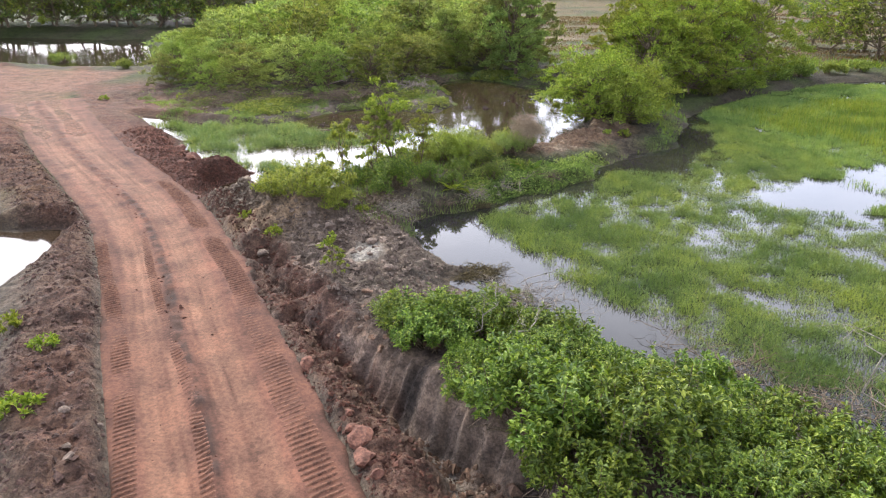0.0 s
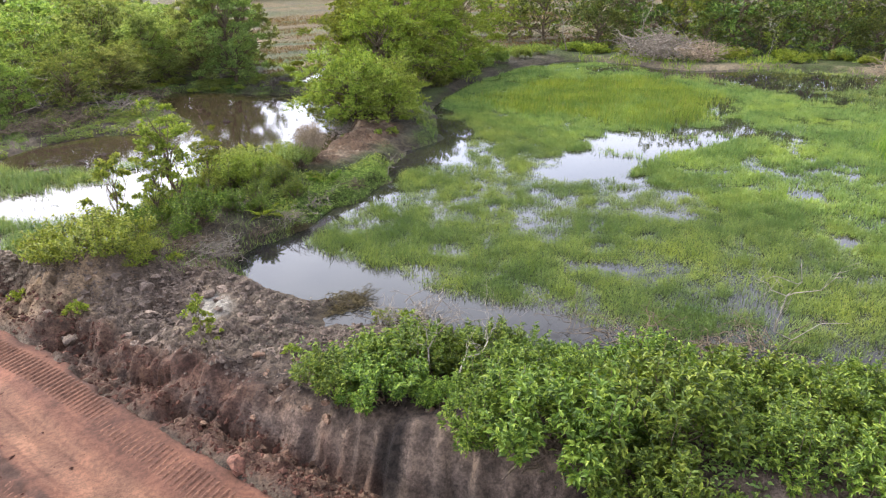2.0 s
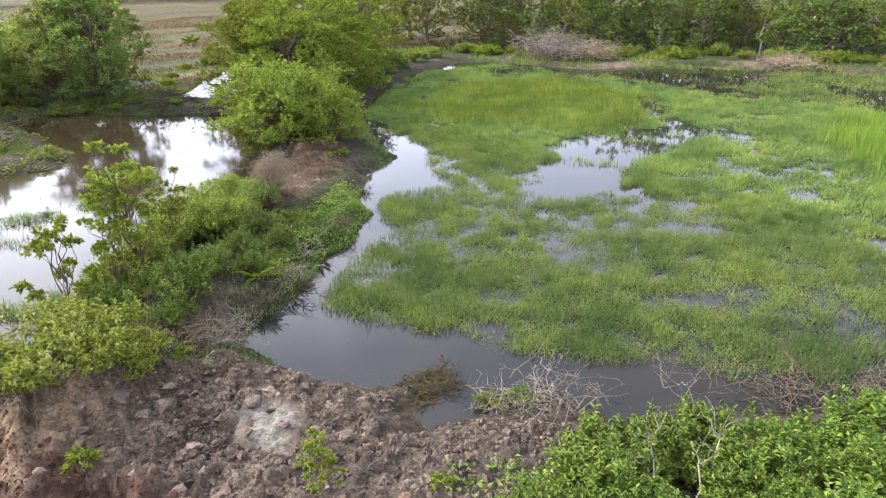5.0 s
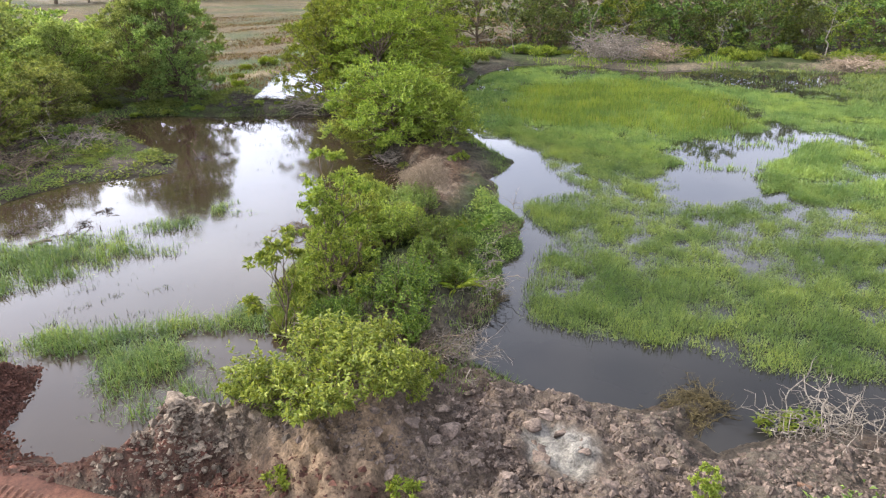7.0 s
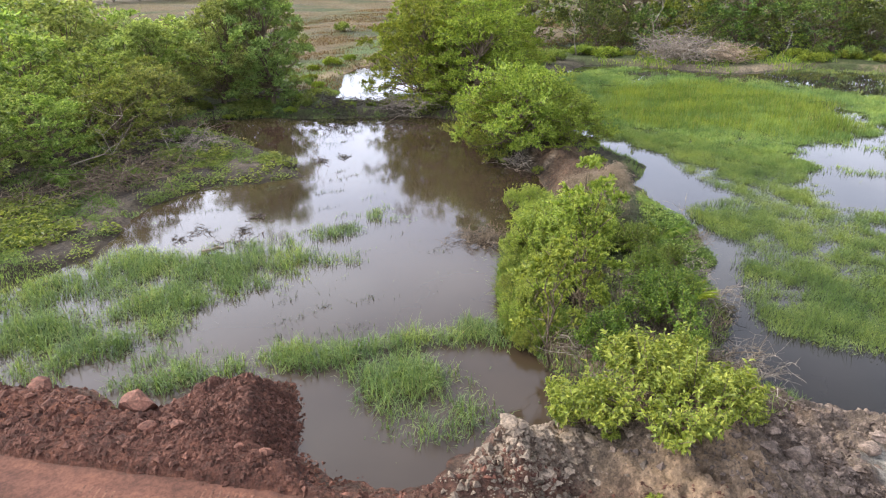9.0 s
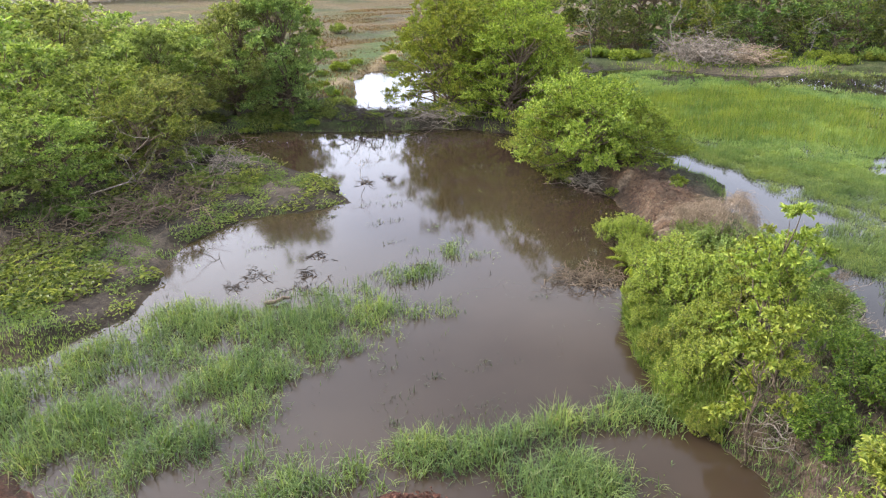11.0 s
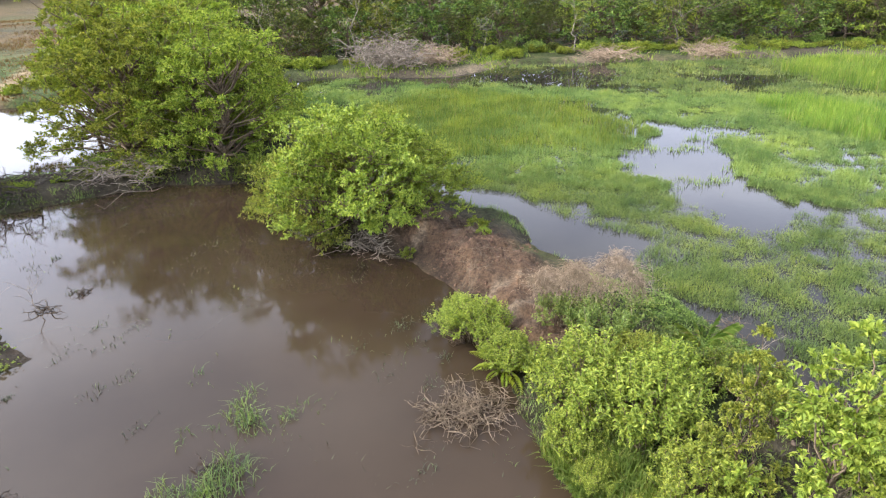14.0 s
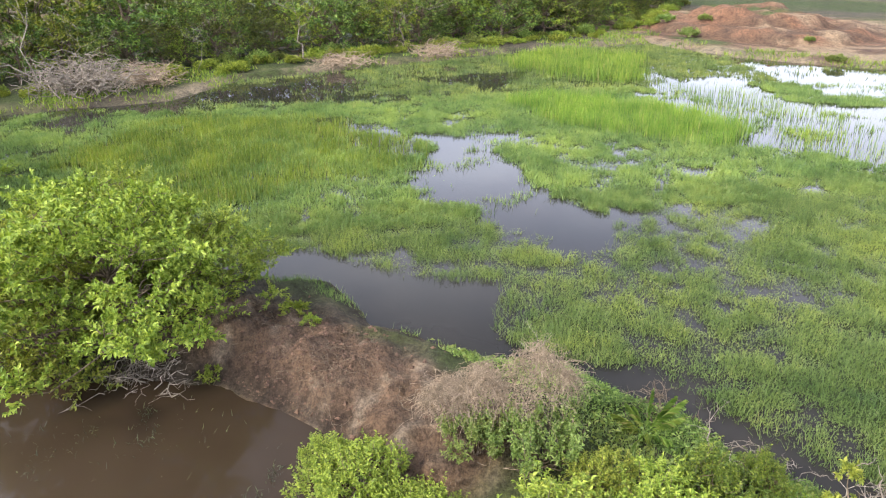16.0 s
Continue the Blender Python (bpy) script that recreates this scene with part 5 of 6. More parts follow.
cover_plants("rank_grass", 90000, (-4.5, 2.5, 22, 30), 230, 0.5, 0.022, L_REED, "long lush grass hanging to the pond", True,
             lambda x, y, wet: step(1.0, 0.2, line_field(FLANK, x, y)[0] + 0.55 * fbm(x, y, 0.8, 3, 104)))
cover_plants("bund_grass", 190000, (-5, 13, 18.5, 38), 232, 0.2, 0.02, L_GRASS, "short green grass on the bund", False,
             lambda x, y, wet: step(-0.25, 0.35, fbm(x, y, 1.6, 3, 93) + 0.15 + 0.4 * step(0.9, 0.1, -wet)) * step(3.6, 2.8, line_field(BUND, x, y)[0]))
cover_plants("shore_grass", 300000, (-19, 13, 33.8, 52), 234, 0.15, 0.03, L_GRASS, "green herbs and grass on the muddy shore", False,
             lambda x, y, wet: step(0.08, 0.45, fbm(x, y, 1.2, 4, 94) + 0.02 + 0.3 * step(44, 46, y) * (x > 1)))
cover_plants("meadow_grass", 150000, (10, 62, -12, 58), 236, 0.4, 0.08, L_REED, "low bright herbs along the wood's edge", False,
             lambda x, y, wet: step(-0.1, 0.3, fbm(x, y, 3.5, 3, 95)) * (1 - step(0.1, 0.3, np.exp(-(((x - 56) / 13) ** 2 + ((y + 13) / 9) ** 2)))))
cover_plants("roadside_grass", 60000, (-16, -5.5, 6, 20), 238, 0.16, 0.018, L_GRASS, "thin grass tufts on the spoil beside the road", False,
             lambda x, y, wet: step(0.18, 0.5, fbm(x, y, 1.1, 3, 96)) * 0.6)
cover_plants("field_stubble", 90000, (8, 60, 52, 100), 240, 0.22, 0.09, L_STUBBLE, "dry stubble on the open field", False,
             lambda x, y, wet: step(-0.3, 0.2, fbm(x * 0.3, y, 2.5, 3, 97)))


cover_plants("dry_straw", 26000, (3, 9.5, 26, 32), 242, 0.22, 0.014, L_DRYGRASS, "flattened dry straw on the bare mound", False,
             lambda x, y, wet: 0.4 * step(0.15, 0.5, fbm(x, y, 0.9, 3, 101)) * step(2.4, 1.4, line_field(BUND, x, y)[0]))


# low broad herbs: many small leaves near the soil
def herbs(name, n, box, seed, size, mat, label, density):
    x, y, rng = scatter(n, *box, seed)
    wet = sheltered(x, y)
    keep = (wet < 0) & (rng.rand(n) < density(x, y, wet) * (1 - bare_soil(x, y)))
    x, y = x[keep], y[keep]
    base = np.stack([x, y, height_at(x, y) + rng.uniform(0, 1.6 * size, len(x))], -1)
    way = np.c_[rng.normal(0, 1, (len(x), 2)), rng.uniform(-0.1, 0.8, len(x))]
    tagged(new(name, leaf_mesh(name, base, way, size * rng.uniform(0.6, 1.2, len(x)), rng, mat, 0.5)), label, "herbs", kind="stuff")


herbs("bund_herbs", 60000, (-4, 12, 19, 36), 250, 0.11, L_MID, "low leafy herbs on the bund", lambda x, y, wet: step(0.0, 0.3, fbm(x, y, 1.2, 3, 98)) * step(2.2, 1.4, line_field(BUND, x, y)[0]))
EAST_FLANK = [(1.4, 22.2), (3.0, 23.1), (4.3, 24.2), (5.4, 25.4), (6.1, 26.3)]
cover_plants("flank_grass", 60000, (0.5, 7.5, 21, 28), 244, 0.13, 0.018, L_POND, "short dark green grass on the bund's marsh side", False,
             lambda x, y, wet: step(1.0, 0.4, line_field(EAST_FLANK, x, y)[0] + 0.3 * fbm(x, y, 0.8, 3, 105)))
herbs("flank_herbs", 26000, (0.5, 7.5, 21, 28), 258, 0.075, L_MID, "dark green creeping herbs on the bund's marsh side", lambda x, y, wet: step(1.0, 0.5, line_field(EAST_FLANK, x, y)[0] + 0.3 * fbm(x, y, 0.8, 3, 106)))
herbs("bank_herbs", 50000, (-2, 10, 4, 13.5), 252, 0.10, L_MID, "low dark herbs under the bank's bushes", lambda x, y, wet: step(-0.2, 0.3, fbm(x, y, 1.0, 3, 99)) * step(2.6, 1.8, line_field(BANK, x, y)[0]) * step(0.5, 0.9, line_field(DITCH, x, y)[0]))
herbs("mud_herbs", 110000, (-16, 3, 33.5, 44), 256, 0.09, L_GRASS, "sparse small green herbs on the mud", lambda x, y, wet: step(-0.12, 0.35, fbm(x, y, 0.8, 3, 103)) * step(0, 1, inside(SHORE, x, y)))
herbs("shore_herbs", 90000, (-16, 13, 36, 51), 254, 0.16, L_MID, "low leafy herbs on the muddy shore", lambda x, y, wet: step(0.05, 0.3, fbm(x, y, 1.8, 3, 100)))


# ---- clods and stones ----
LUMP_V = np.vstack([np.eye(3), -np.eye(3)])
LUMP_F = np.array([(0, 1, 2), (1, 3, 2), (3, 4, 2), (4, 0, 2), (1, 0, 5), (3, 1, 5), (4, 3, 5), (0, 4, 5)])


def clods(name, x, y, size, mat, seed, label):
    """Loose lumps of earth lying half sunk in the ground, joined."""
    rng = np.random.RandomState(seed)
    n = len(x)
    shape = (LUMP_V[None] * rng.uniform(0.6, 1.45, (n, 6, 1)) + rng.normal(0, 0.2, (n, 6, 3))) * rng.uniform(0.65, 1.3, (n, 1, 3))
    shape[..., 2] *= 0.75
    turn = rng.uniform(0, 2 * math.pi, n)
    c, s = np.cos(turn)[:, None], np.sin(turn)[:, None]
    px, py = shape[..., 0] * c - shape[..., 1] * s, shape[..., 0] * s + shape[..., 1] * c
    centre = np.stack([x, y, height_at(x, y) + size * 0.05], -1)
    verts = centre[:, None] + np.stack([px, py, shape[..., 2]], -1) * size[:, None, None]
    faces = (np.arange(n)[:, None, None] * 6 + LUMP_F[None]).reshape(-1, 3)
    return tagged(new(name, mesh_of(name, verts.reshape(-1, 3), faces, mat)), label, "clods", kind="stuff")


def lump_sizes(rng, n, lo, hi):
    return lo + (hi - lo) * rng.rand(n) ** 5


def road_side(n, lo, hi, y0, y1, seed):
    rng = np.random.RandomState(seed)
    k = rng.randint(0, ni, n)
    o = lo + (hi - lo) * rng.rand(n)
    x, y = line[k, 0] + right[k, 0] * o + rng.normal(0, 0.05, n), line[k, 1] + right[k, 1] * o + rng.normal(0, 0.05, n)
    ok = (y > y0) & (y < y1) & (sheltered(x, y) < -0.05)
    return x[ok], y[ok], rng


x, y, rng = road_side(13000, 1.72, 2.75, 6.5, 28, 300)
clods("red_clods", x, y, lump_sizes(rng, len(x), 0.012, 0.065), M_CLOD_RED, 301, "dark red crumbled clods along the road")
x, y, rng = road_side(11000, -3.4, -1.72, 6.5, 28, 302)
clods("dark_clods", x, y, lump_sizes(rng, len(x), 0.012, 0.075), M_CLOD_DARK, 303, "dark brown clods thrown up beside the road")
rng = np.random.RandomState(304)
x, y = np.r_[rng.normal(-3.0, 1.9, 14000), rng.normal(0.0, 1.0, 3500)], np.r_[rng.normal(16.6, 1.7, 14000), rng.normal(13.6, 1.1, 3500)]
ok = (sheltered(x, y) < -0.3) & (line_field(ROAD_LINE, x, y)[0] > 3.0) & (np.hypot((x + 2.1) / 0.6, (y - 16.5) / 0.8) > 1)
x, y = x[ok], y[ok]
clods("grey_clods", x, y, lump_sizes(rng, len(x), 0.014, 0.075), M_CLOD_GREY, 305, "dry grey-brown clods of dug mud")
x, y = rng.normal(-6.3, 0.7, 2200), rng.normal(20.5, 0.42, 2200)
ok = sheltered(x, y) < 0.0
clods("pale_clods", x[ok], y[ok], lump_sizes(rng, ok.sum(), 0.018, 0.075), M_CLOD_PALE, 306, "pale buff clods heaped at the pond")
x, y = rng.normal(HEAP[0], 0.66, 12000), rng.normal(HEAP[1], 0.8, 12000)
ok = (line_field(ROAD_LINE, x, y)[0] > 1.9)
clods("heap_clods", x[ok], y[ok], lump_sizes(rng, ok.sum(), 0.012, 0.055), M_CLOD_RED, 307, "heap of dark red earth clods at the water")
k = spline([(-9.6, 24.6), (-10.7, 26.2), (-11.9, 28.0), (-14.5, 31.8)], 0.02)
pick = rng.randint(0, len(k), 3500)
x, y = k[pick, 0] + rng.normal(0, 0.5, 3500), k[pick, 1] + rng.normal(0, 0.5, 3500)
ok = line_field(ROAD_LINE, x, y)[0] > 1.9
clods("spoil_clods", x[ok], y[ok], lump_sizes(rng, ok.sum(), 0.015, 0.09), M_CLOD_RED, 308, "red laterite rubble in a low ridge")
k = spline([p[:2] for p in BANK[:5]], 0.02)
kt = np.gradient(k, axis=0)
kt /= np.linalg.norm(kt, axis=1)[:, None]
pick, o = rng.randint(0, len(k), 2600), 0.75 + np.abs(rng.normal(0, 0.4, 2600))
x, y = k[pick, 0] + kt[pick, 1] * o, k[pick, 1] - kt[pick, 0] * o
ok = (line_field(ROAD_LINE, x, y)[0] > 2.0) & (y > 6.5)
clods("bank_clods", x[ok], y[ok], lump_sizes(rng, ok.sum(), 0.012, 0.09), M_CLOD_BROWN, 314, "brown clods fallen from the cut bank")
x, y = rng.normal(6.2, 1.0, 1800), rng.normal(29.6, 0.9, 1800)
ok = sheltered(x, y) < -0.1
clods("brown_clods", x[ok], y[ok], lump_sizes(rng, ok.sum(), 0.01, 0.06), M_CLOD_BROWN, 311, "brown earth clods on the bare mound")
x, y, rng = road_side(3200, -0.40, -0.08, 6.5, 24, 312)
clods("rut_crumbs", x, y, lump_sizes(rng, len(x), 0.012, 0.06), M_CLOD_RED, 313, "crumbled earth ridge between the wheel ruts").location.z = 0.07
x, y, rng = road_side(500, -1.7, 1.7, 6.5, 26, 309)
clods("road_crumbs", x, y, lump_sizes(rng, len(x), 0.01, 0.035), M_CLOD_RED, 310, "small dark crumbs on the road").location.z = 0.06


def rock(x, y, size, seed, label, mat, lift=0.25, flat=0.7, crumb=0.05):
    """One broken stone with flat faces and worn edges."""
    rng = random.Random(seed)
    bm = bmesh.new()
    bmesh.ops.create_icosphere(bm, subdivisions=2, radius=1)
    for _ in range(6):
        n = Vector((rng.uniform(-1, 1), rng.uniform(-1, 1), rng.uniform(-0.6, 1))).normalized()
        d = rng.uniform(0.45, 0.8)
        for v in bm.verts:
            over = v.co.dot(n) - d
            if over > 0:
                v.co -= n * over
    for v in bm.verts:
        v.co += Vector((rng.uniform(-1, 1), rng.uniform(-1, 1), rng.uniform(-1, 1))) * crumb
        v.co.x *= 1.15
        v.co.z *= flat
    bmesh.ops.scale(bm, vec=(size, size, size), verts=bm.verts)
    me = bpy.data.meshes.new("rock")
    bm.to_mesh(me)
    bm.free()
    me.materials.append(mat)
    ob = tagged(new("rock", me), label, "rock", "loose rocks")
    ob.matrix_basis = pose(x, y, max(h1(x, y), WATER) + size * lift, 0, 0, rng.uniform(0, 360))
    return ob


# the largest lumps lie about singly
def big_clods(n, centre, spread_xy, lo, hi, mat, label, seed):
    rng = random.Random(seed)
    meshes = []
    for k in range(n):
        for _ in range(20):
            x, y = rng.gauss(centre[0], spread_xy[0]), rng.gauss(centre[1], spread_xy[1])
            if sheltered(np.array([x]), np.array([y]))[0] < -0.3 and line_field(ROAD_LINE, np.array([x]), np.array([y]))[0][0] > 2.1:
                break
        size = lo + (hi - lo) * rng.random() ** 2.5
        if k < 7:
            ob = rock(x, y, size, seed * 50 + k, label, mat, -0.1, 0.6, 0.17)
            ob.name = "clod"
            tagged(ob, label, "clod", "loose clods")
            meshes.append((ob.data, size))
        else:
            me, made = meshes[k % 7]
            ob = tagged(new("clod", me), label, "clod", "loose clods")
            f = size / made
            ob.matrix_basis = pose(x, y, h1(x, y) - size * 0.12, rng.uniform(-25, 25), rng.uniform(-25, 25), rng.uniform(0, 360)) @ Matrix.Diagonal((f * rng.uniform(0.8, 1.3), f, f * rng.uniform(0.7, 1.2), 1))


big_clods(110, (-3.4, 17.0), (1.7, 1.4), 0.04, 0.17, M_CLOD_GREY, "dry grey-brown lump of dug mud", 61)
big_clods(80, (-6.2, 20.4), (0.8, 0.5), 0.05, 0.15, M_CLOD_PALE, "pale buff lump heaped at the pond", 62)
big_clods(40, HEAP, (0.75, 0.8), 0.04, 0.11, M_CLOD_RED, "dark red lump of earth on the heap", 63)
big_clods(40, (-0.9, 11.6), (0.9, 1.6), 0.05, 0.13, M_CLOD_BROWN, "brown lump fallen from the cut bank", 64)

for k, (x, y, s) in enumerate([(-2.65, 10.95, 0.2), (-1.36, 8.65, 0.24), (-1.22, 8.2, 0.2), (-1.5, 8.9, 0.13), (-1.62, 9.3, 0.1), (-1.0, 7.8, 0.12), (-1.7, 8.4, 0.1),
                               (-9.15, 23.5, 0.11), (-9.4, 23.85, 0.09), (-11.35, 28.1, 0.26), (-10.9, 26.9, 0.12), (-11.4, 27.1, 0.1), (-10.3, 25.4, 0.16), (-9.9, 25.0, 0.14)]):
    rock(x, y, s, 400 + k, "broken red laterite stone on the spoil", M_STONE_RED, 0.1, 0.62, 0.08)
rock(-10.15, 26.2, 0.38, 420, "rounded rust-brown boulder at the water's edge", M_STONE_RED, 0.3, 0.85)
for k, (x, y, s) in enumerate([(-5.6, 7.9, 0.1), (-5.9, 8.3, 0.08), (-6.4, 9.2, 0.1), (-6.9, 10.4, 0.08), (-5.75, 9.0, 0.07), (-2.0, 17.2, 0.16), (-3.3, 17.8, 0.2), (-4.9, 16.6, 0.17), (-1.4, 15.2, 0.14)]):
    rock(x, y, s, 430 + k, "grey-brown lump of hard earth", M_CLOD_GREY)


# ---- dead wood ----
def brush(name, x, y, reach, height, n, mat, seed, label, thick=0.011, z=None, category="brushwood"):
    """A tangle of dead branches lying over one another, each forked."""
    rng = np.random.RandomState(seed)
    paths = []
    for _ in range(n):
        a = np.r_[rng.normal(0, reach * 0.38, 2), rng.uniform(0, height * 0.45)]
        t = rng.uniform(0, 2 * math.pi)
        ln = reach * rng.uniform(0.4, 1.0)
        b = a + np.r_[math.cos(t) * ln, math.sin(t) * ln, rng.uniform(-0.25, 0.8) * height]
        b[2] = max(b[2], 0.02)
        stem = bend(a, b, rng, 0.35, 6, height * 0.15)
        paths.append((stem, thick * rng.uniform(0.6, 1.4), thick * 0.25))
        for _ in range(3):
            k = rng.randint(2, 5)
            c = stem[k] + rng.normal(0, 0.3, 3) * ln * np.array([1, 1, 0.6])
            c[2] = max(c[2], 0.01)
            paths.append((bend(stem[k], c, rng, 0.3, 4), thick * 0.5, thick * 0.2))
    ob = tagged(new(name, tubes(name, paths, mat, 4)), label, category, kind="stuff" if n > 12 else "")
    ob.matrix_basis = pose(x, y, (max(h1(x, y), WATER) if z is None else z) - 0.02)
    return ob


def snag(x, y, height, seed, label, lean=(0.2, 0.1), thick=1.0, mat=M_PALEWOOD):
    """A bare bleached branch standing up, forking twice."""
    rng = np.random.RandomState(seed)
    ob = thing("dead_branch", x, y, max(h1(x, y), WATER), label, "dead branch", "dead branches")
    top = np.array([lean[0] * height, lean[1] * height, height])
    stem = bend((0, 0, -0.1), top, rng, 0.45, 7)
    part("stem", tubes("stem", [(stem, 0.026 * thick, 0.006 * thick)], mat, 5), ob)
    for k in (2, 3, 3, 4, 4, 5):
        tip = stem[k] + np.r_[rng.normal(0, 0.28, 2), rng.uniform(0.1, 0.45)] * height
        limb = bend(stem[k], tip, rng, 0.35, 5)
        twig = [(limb, 0.010 * thick, 0.003 * thick)]
        for j in (2, 3):
            twig.append((bend(limb[j], limb[j] + rng.normal(0, 0.12, 3) * height, rng, 0.3, 3), 0.005 * thick, 0.0025 * thick))
        part("branch", tubes("branch", twig, mat, 4), ob)
    return ob


snag(6.75, 8.75, 2.0, 500, "bleached forked dead branch standing in the marsh", (0.25, 0.1))
snag(3.0, 11.7, 1.15, 501, "thin bare dead branch above the bushes", (-0.5, 0.3), 0.7)
snag(0.4, 11.0, 0.95, 502, "pale bent dead branch among bushes", (0.9, 0.3), 0.8)
snag(0.9, 10.6, 1.0, 503, "pale bent dead branch among bushes", (1.0, 0.1), 0.8)
snag(2.7, 23.0, 0.55, 504, "twisted dead branch on the bund's edge", (1.1, -0.5), 0.6, M_DEAD)
snag(5.9, 24.9, 0.8, 505, "small white twig at the channel", (0.2, 0.1), 0.6)
snag(40.5, 43.8, 4.2, 506, "tall bare dead tree by the brush heap", (-0.1, 0.15))
snag(44.5, 37.5, 3.4, 507, "leaning dead branch before the wood", (-0.35, 0.1))
snag(39.2, 46.5, 5.5, 590, "thin grey bare tree among leafy ones", (0.1, 0.05), 2.0, M_DEAD)
snag(34.5, 51.0, 5.0, 591, "thin grey bare tree among leafy ones", (-0.15, 0.1), 2.0, M_DEAD)
snag(47.5, 31.0, 4.6, 592, "leaning grey bare tree among leafy ones", (0.3, 0.1), 2.0, M_DEAD)
snag(53.0, 23.0, 5.0, 593, "thin grey bare tree among leafy ones", (-0.1, -0.15), 2.0, M_DEAD)
snag(20.5, 45.6, 4.4, 594, "slender grey bare tree beside the willows", (0.1, 0.1), 1.4, M_DEAD)
snag(-6.8, 41.6, 2.6, 595, "leaning dead branch before the wood", (0.6, -0.2), 1.2, M_DEAD)
snag(-3.4, 42.6, 1.8, 508, "bare dead branch before the wood", (0.2, -0.2))
snag(1.2, 38.55, 1.0, 596, "thin drowned sapling standing in the pond", (0.1, 0.1), 0.5, M_DEAD)
snag(-2.2, 47.6, 2.2, 509, "bare leaning dead branch before the wood", (-0.3, 0.1))
for x, y, r, h, n, s in [(5.6, 11.1, 1.2, 0.5, 50, 510), (7.0, 9.2, 1.2, 0.5, 44, 511), (1.9, 13.9, 1.1, 0.65, 70, 512), (9.4, 7.0, 1.2, 0.5, 30, 513), (6.5, 10.1, 1.0, 0.4, 40, 514),
                         (-1.5, 19.6, 0.85, 0.5, 60, 516), (-2.3, 19.8, 0.8, 0.4, 40, 517), (1.0, 21.5, 0.7, 0.45, 30, 515), (2.2, 22.5, 0.6, 0.45, 24, 518), (0.1, 20.9, 0.55, 0.35, 22, 524), (3.8, 23.5, 0.7, 0.3, 24, 525), (-2.9, 21.9, 0.9, 0.5, 26, 519)]:
    brush("brushwood", x, y, r, h, n, M_BARK if s in (510, 511, 514, 517, 524, 525) else M_DEAD, s, "tangle of bleached dead branches at the water's edge")
brush("brushwood", 0.45, 28.15, 0.85, 0.2, 120, M_BARK, 520, "pile of grey sticks lying in the pond's edge", 0.012)
brush("brushwood", 6.9, 32.7, 0.9, 0.45, 60, M_DEAD, 521, "grey dead twigs under the large bush", 0.012)
brush("brushwood", 10.2, 43.7, 2.0, 0.6, 60, M_DEAD, 522, "crooked dead limbs on the brushwood dam", 0.025)
brush("brushwood", 7.6, 46.3, 2.0, 0.45, 50, M_DARKWOOD, 523, "dark wet sticks forming a low dam", 0.025)
brush("brushwood", 37.8, 43.4, 3.0, 2.0, 150, M_DEAD, 530, "great heap of grey dead brushwood on the far shore", 0.04)
brush("brushwood", 39.0, 40.2, 2.0, 1.3, 90, M_VINE, 531, "heap of brown dead brushwood on the far shore", 0.035)
for x, y, r, s in [(-4.6, 40.8, 2.2, 532), (-8.0, 40.4, 2.4, 533), (-2.0, 43.2, 1.6, 534), (-11.5, 40.8, 2.0, 535), (-14.5, 40.6, 2.0, 538), (-13.0, 38.9, 1.8, 539), (-6.0, 40.6, 1.6, 526), (-0.9, 46.4, 1.6, 527)]:
    brush("brushwood", x, y, r, 0.75, 46, M_BARK if s % 3 else M_DEAD, s, "grey dead branches heaped before the wood", 0.02)
for x, y, s in [(45.8, 28.4, 536), (49.6, 20.5, 537)]:
    brush("brushwood", x, y, 2.2, 0.8, 90, M_VINE, s, "brown dry brush on the far shore", 0.03)
for x, y, r, s in [(-5.5, 34.5, 0.6, 540), (-6.2, 34.3, 0.4, 541), (-5.2, 32.9, 0.8, 542), (-10.1, 33.4, 0.5, 543), (2.5, 38.6, 0.4, 544), (1.6, 38.8, 0.6, 545), (-3.6, 34.4, 0.5, 546), (-10.0, 30.4, 0.35, 547),
                   (-4.4, 33.5, 0.5, 548), (-2.0, 20.0 + 11.9, 0.4, 549)]:
    brush("driftwood", x, y, r * 0.7, 0.14, 14, M_DARKWOOD, s, "black waterlogged branches lying in the pond", 0.014, WATER, "driftwood")
log_path = bend((0, 0, 0.0), (0.55, -0.25, 0.06), np.random.RandomState(6), 0.3, 6)
log = tagged(new("log", tubes("log", [(log_path, 0.06, 0.04)], M_BARK, 8)), "brown rotten log lying in the pond grass", "log")
log.matrix_basis = pose(-6.2, 32.9, WATER + 0.03)
for x, y, r, n, s in [(6.1, 29.2, 1.0, 40, 580), (7.3, 30.4, 0.9, 36, 581), (4.7, 28.0, 0.8, 36, 582), (5.4, 28.9, 0.9, 30, 583), (3.0, 25.0, 0.6, 20, 584), (2.3, 26.9, 0.6, 24, 585)]:
    brush("brushwood", x, y, r, 0.07, n // 2, M_BARK, s, "flattened brown dead stems lying on the bare mound", 0.005)
# the mossy spit and the brown tussock in the marsh channel
for x, y, r, s in [(1.15, 15.95, 0.5, 550), (0.7, 15.9, 0.5, 551), (1.2, 21.3, 0.4, 552)]:
    brush("tussock", x, y, r, 0.16, 90, M_TUSSOCK, s, "brown matted root tussock in the channel", 0.012, WATER, "tussock")

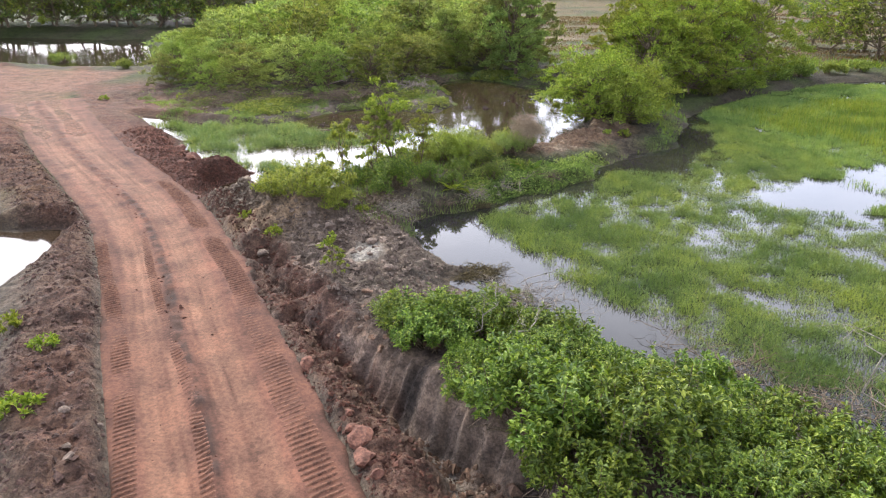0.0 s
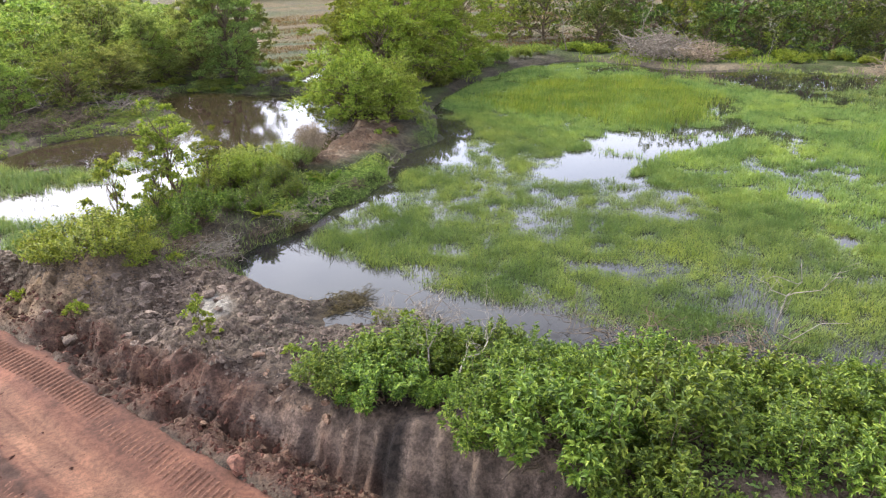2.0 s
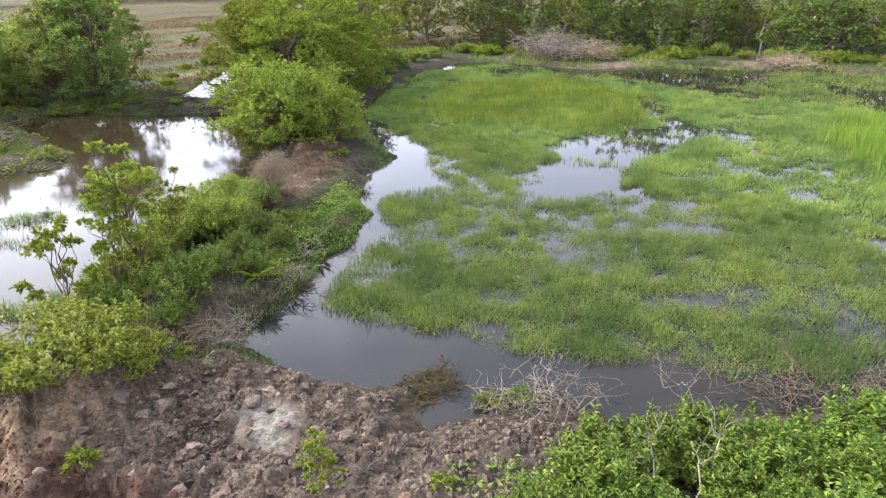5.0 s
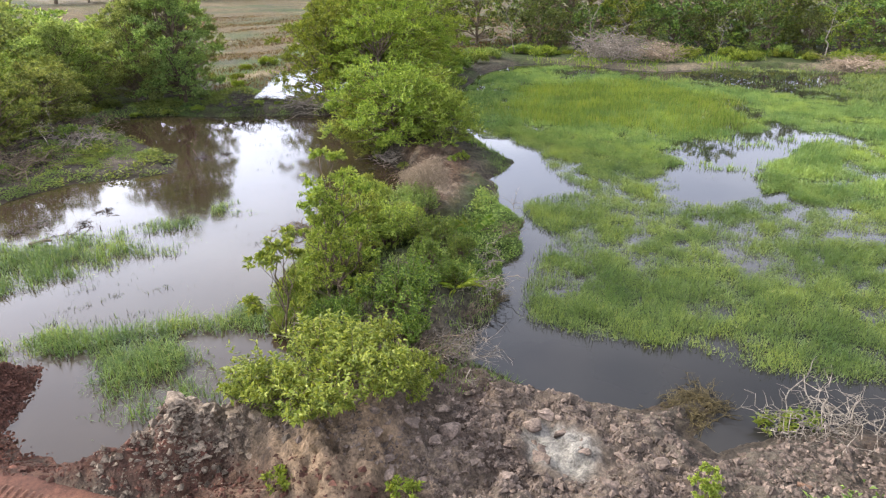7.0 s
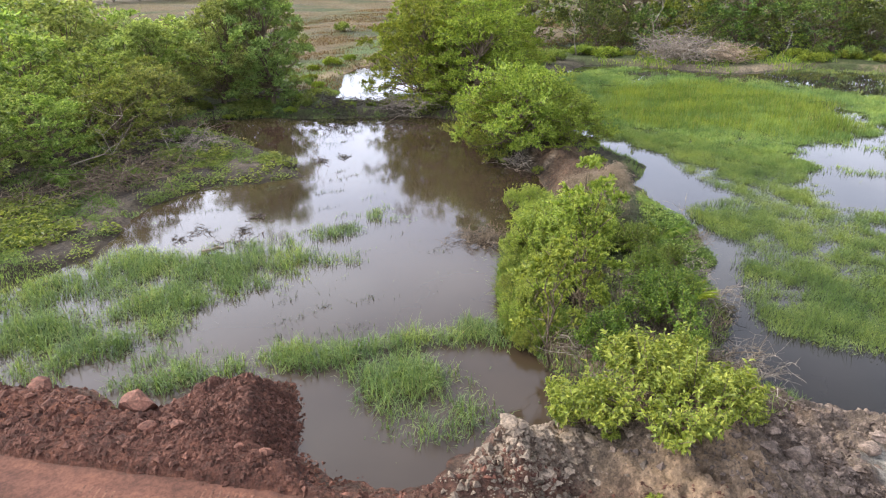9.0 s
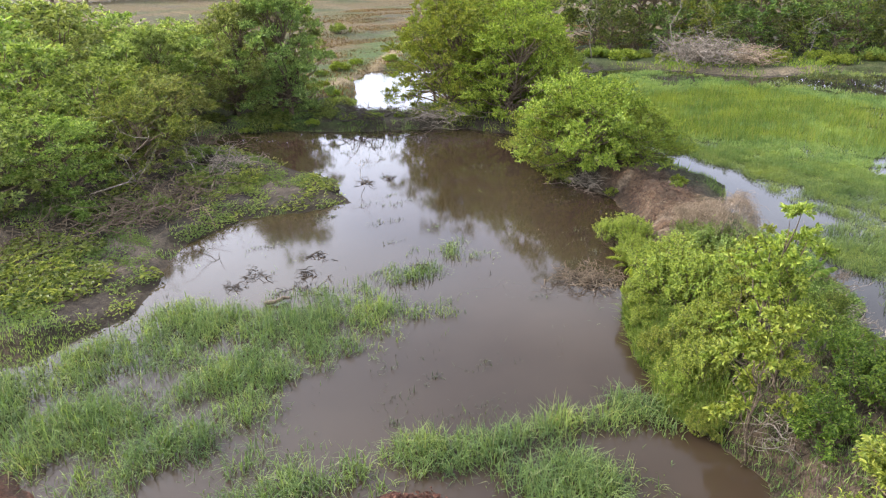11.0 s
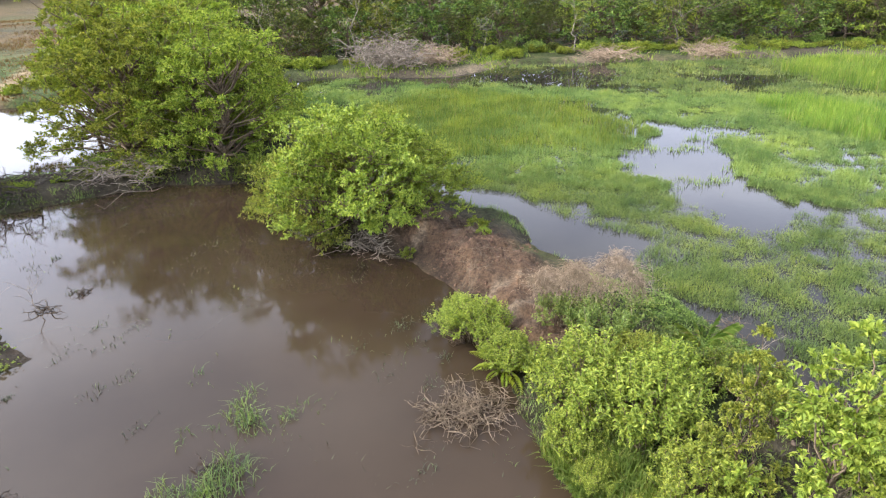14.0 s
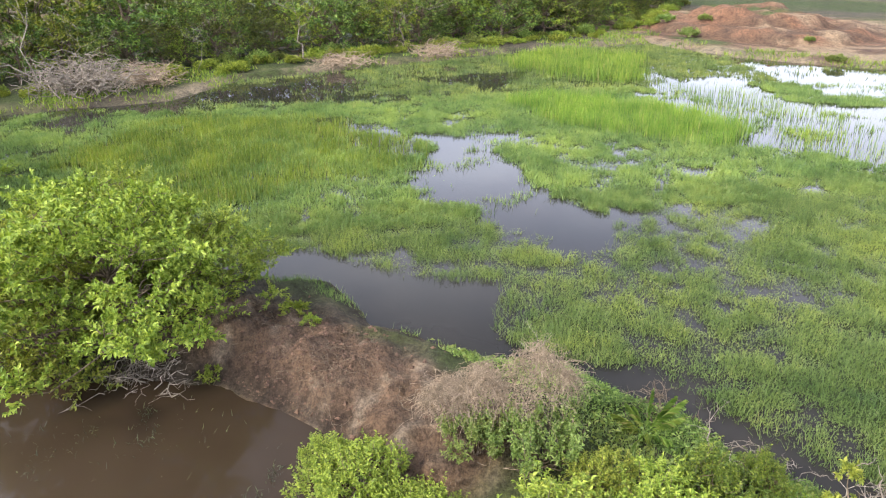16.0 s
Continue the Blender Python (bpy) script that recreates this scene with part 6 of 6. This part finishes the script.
# dry vine draped over a bush, dry herbs, fern and fan-leaved plant
for x, y, r, h, s in [(3.2, 25.75, 0.56, 1.5, 560), (3.5, 26.6, 0.42, 1.15, 561), (3.65, 27.2, 0.34, 0.85, 562)]:
    rng = np.random.RandomState(s)
    paths = []
    for _ in range(900):
        a = rng.uniform(0, 2 * math.pi)
        q = math.sqrt(rng.rand()) * r
        top = np.array([math.cos(a) * q, math.sin(a) * q, h * math.sqrt(max(0.05, 1 - (q / r * 0.75) ** 2)) * (rng.uniform(0.88, 1.05) + 0.16 * math.sin(a * 2 + s) * q / r)])
        end = top + np.r_[rng.normal(0, 0.17, 2), -rng.uniform(0.0, 1.0) ** 3 * 0.45 * h]
        end[2] = max(end[2], 0.02)
        paths.append((bend(top, end, rng, 0.5, 5, 0.06), 0.0032, 0.0025))
    ob = tagged(new("dry_vine", tubes("dry_vine", paths, M_VINE, 3)), "straw-brown dry vine tangled over a bush", "vine", "dry vines")
    ob.matrix_basis = pose(x, y, h1(x, y))


def frond_plant(name, x, y, n, length, mat, seed, label, droop=0.5, wide=1.0, leaflet=0.17):
    """Long leaves that arch out from one foot, each its own part."""
    rng = np.random.RandomState(seed)
    ob = thing(name, x, y, h1(x, y), label, "plant")
    for k in range(n):
        a, ln = k * 2.399, length * rng.uniform(0.7, 1.1)
        rise = rng.uniform(0.5, 1.1)
        u = np.linspace(0, 1, 18)
        mid = np.stack([np.cos(a) * ln * u * 0.8, np.sin(a) * ln * u * 0.8, ln * (rise * u - droop * u ** 2)], -1)
        side = np.array([-math.sin(a), math.cos(a), 0])
        base = np.repeat(mid[2:], 2, 0)
        way = np.tile([1.0, -1.0], 16)[:, None] * side * wide + np.array([math.cos(a), math.sin(a), -0.1])
        size = ln * leaflet * np.repeat(np.sin(np.linspace(0.5, 2.7, 16)), 2)
        part("frond", leaf_mesh("frond", base, way, size, rng, mat, 0.2), ob)
    return ob


frond_plant("fern", 0.35, 21.6, 14, 0.75, L_YELLOW, 570, "yellow-green fern on the bund")
frond_plant("fan_plant", 3.15, 24.0, 12, 0.75, L_REED, 571, "bright green plant with long narrow leaves", 0.35, 0.12, 0.3)
frond_plant("fern", 2.0, 27.75, 16, 1.0, L_YELLOW, 572, "feathery yellow-green fern beside the bund")
weed_kind = shrub("weed", "small yellow-green weed on bare soil", 0.3, 0.28, 26, 10, 0.09, L_LIGHT, 573, category="weed", group="small weeds")
spread([weed_kind], [(-4.7, 17.2, 1.0), (-5.9, 18.6, 0.8), (-2.5, 19.1, 0.9), (-1.1, 13.2, 0.8), (-7.9, 11.3, 1.0), (-9.2, 12.3, 1.2), (-7.2, 9.3, 1.5), (-3.2, 18.9, 1.0), (1.4, 14.7, 1.3), (1.9, 14.4, 1.2),
                     (7.4, 29.4, 1.0), (8.3, 29.8, 1.2), (6.6, 31.4, 1.0), (-20.5, 40.5, 1.4), (-16, 41, 1.3)], 40)
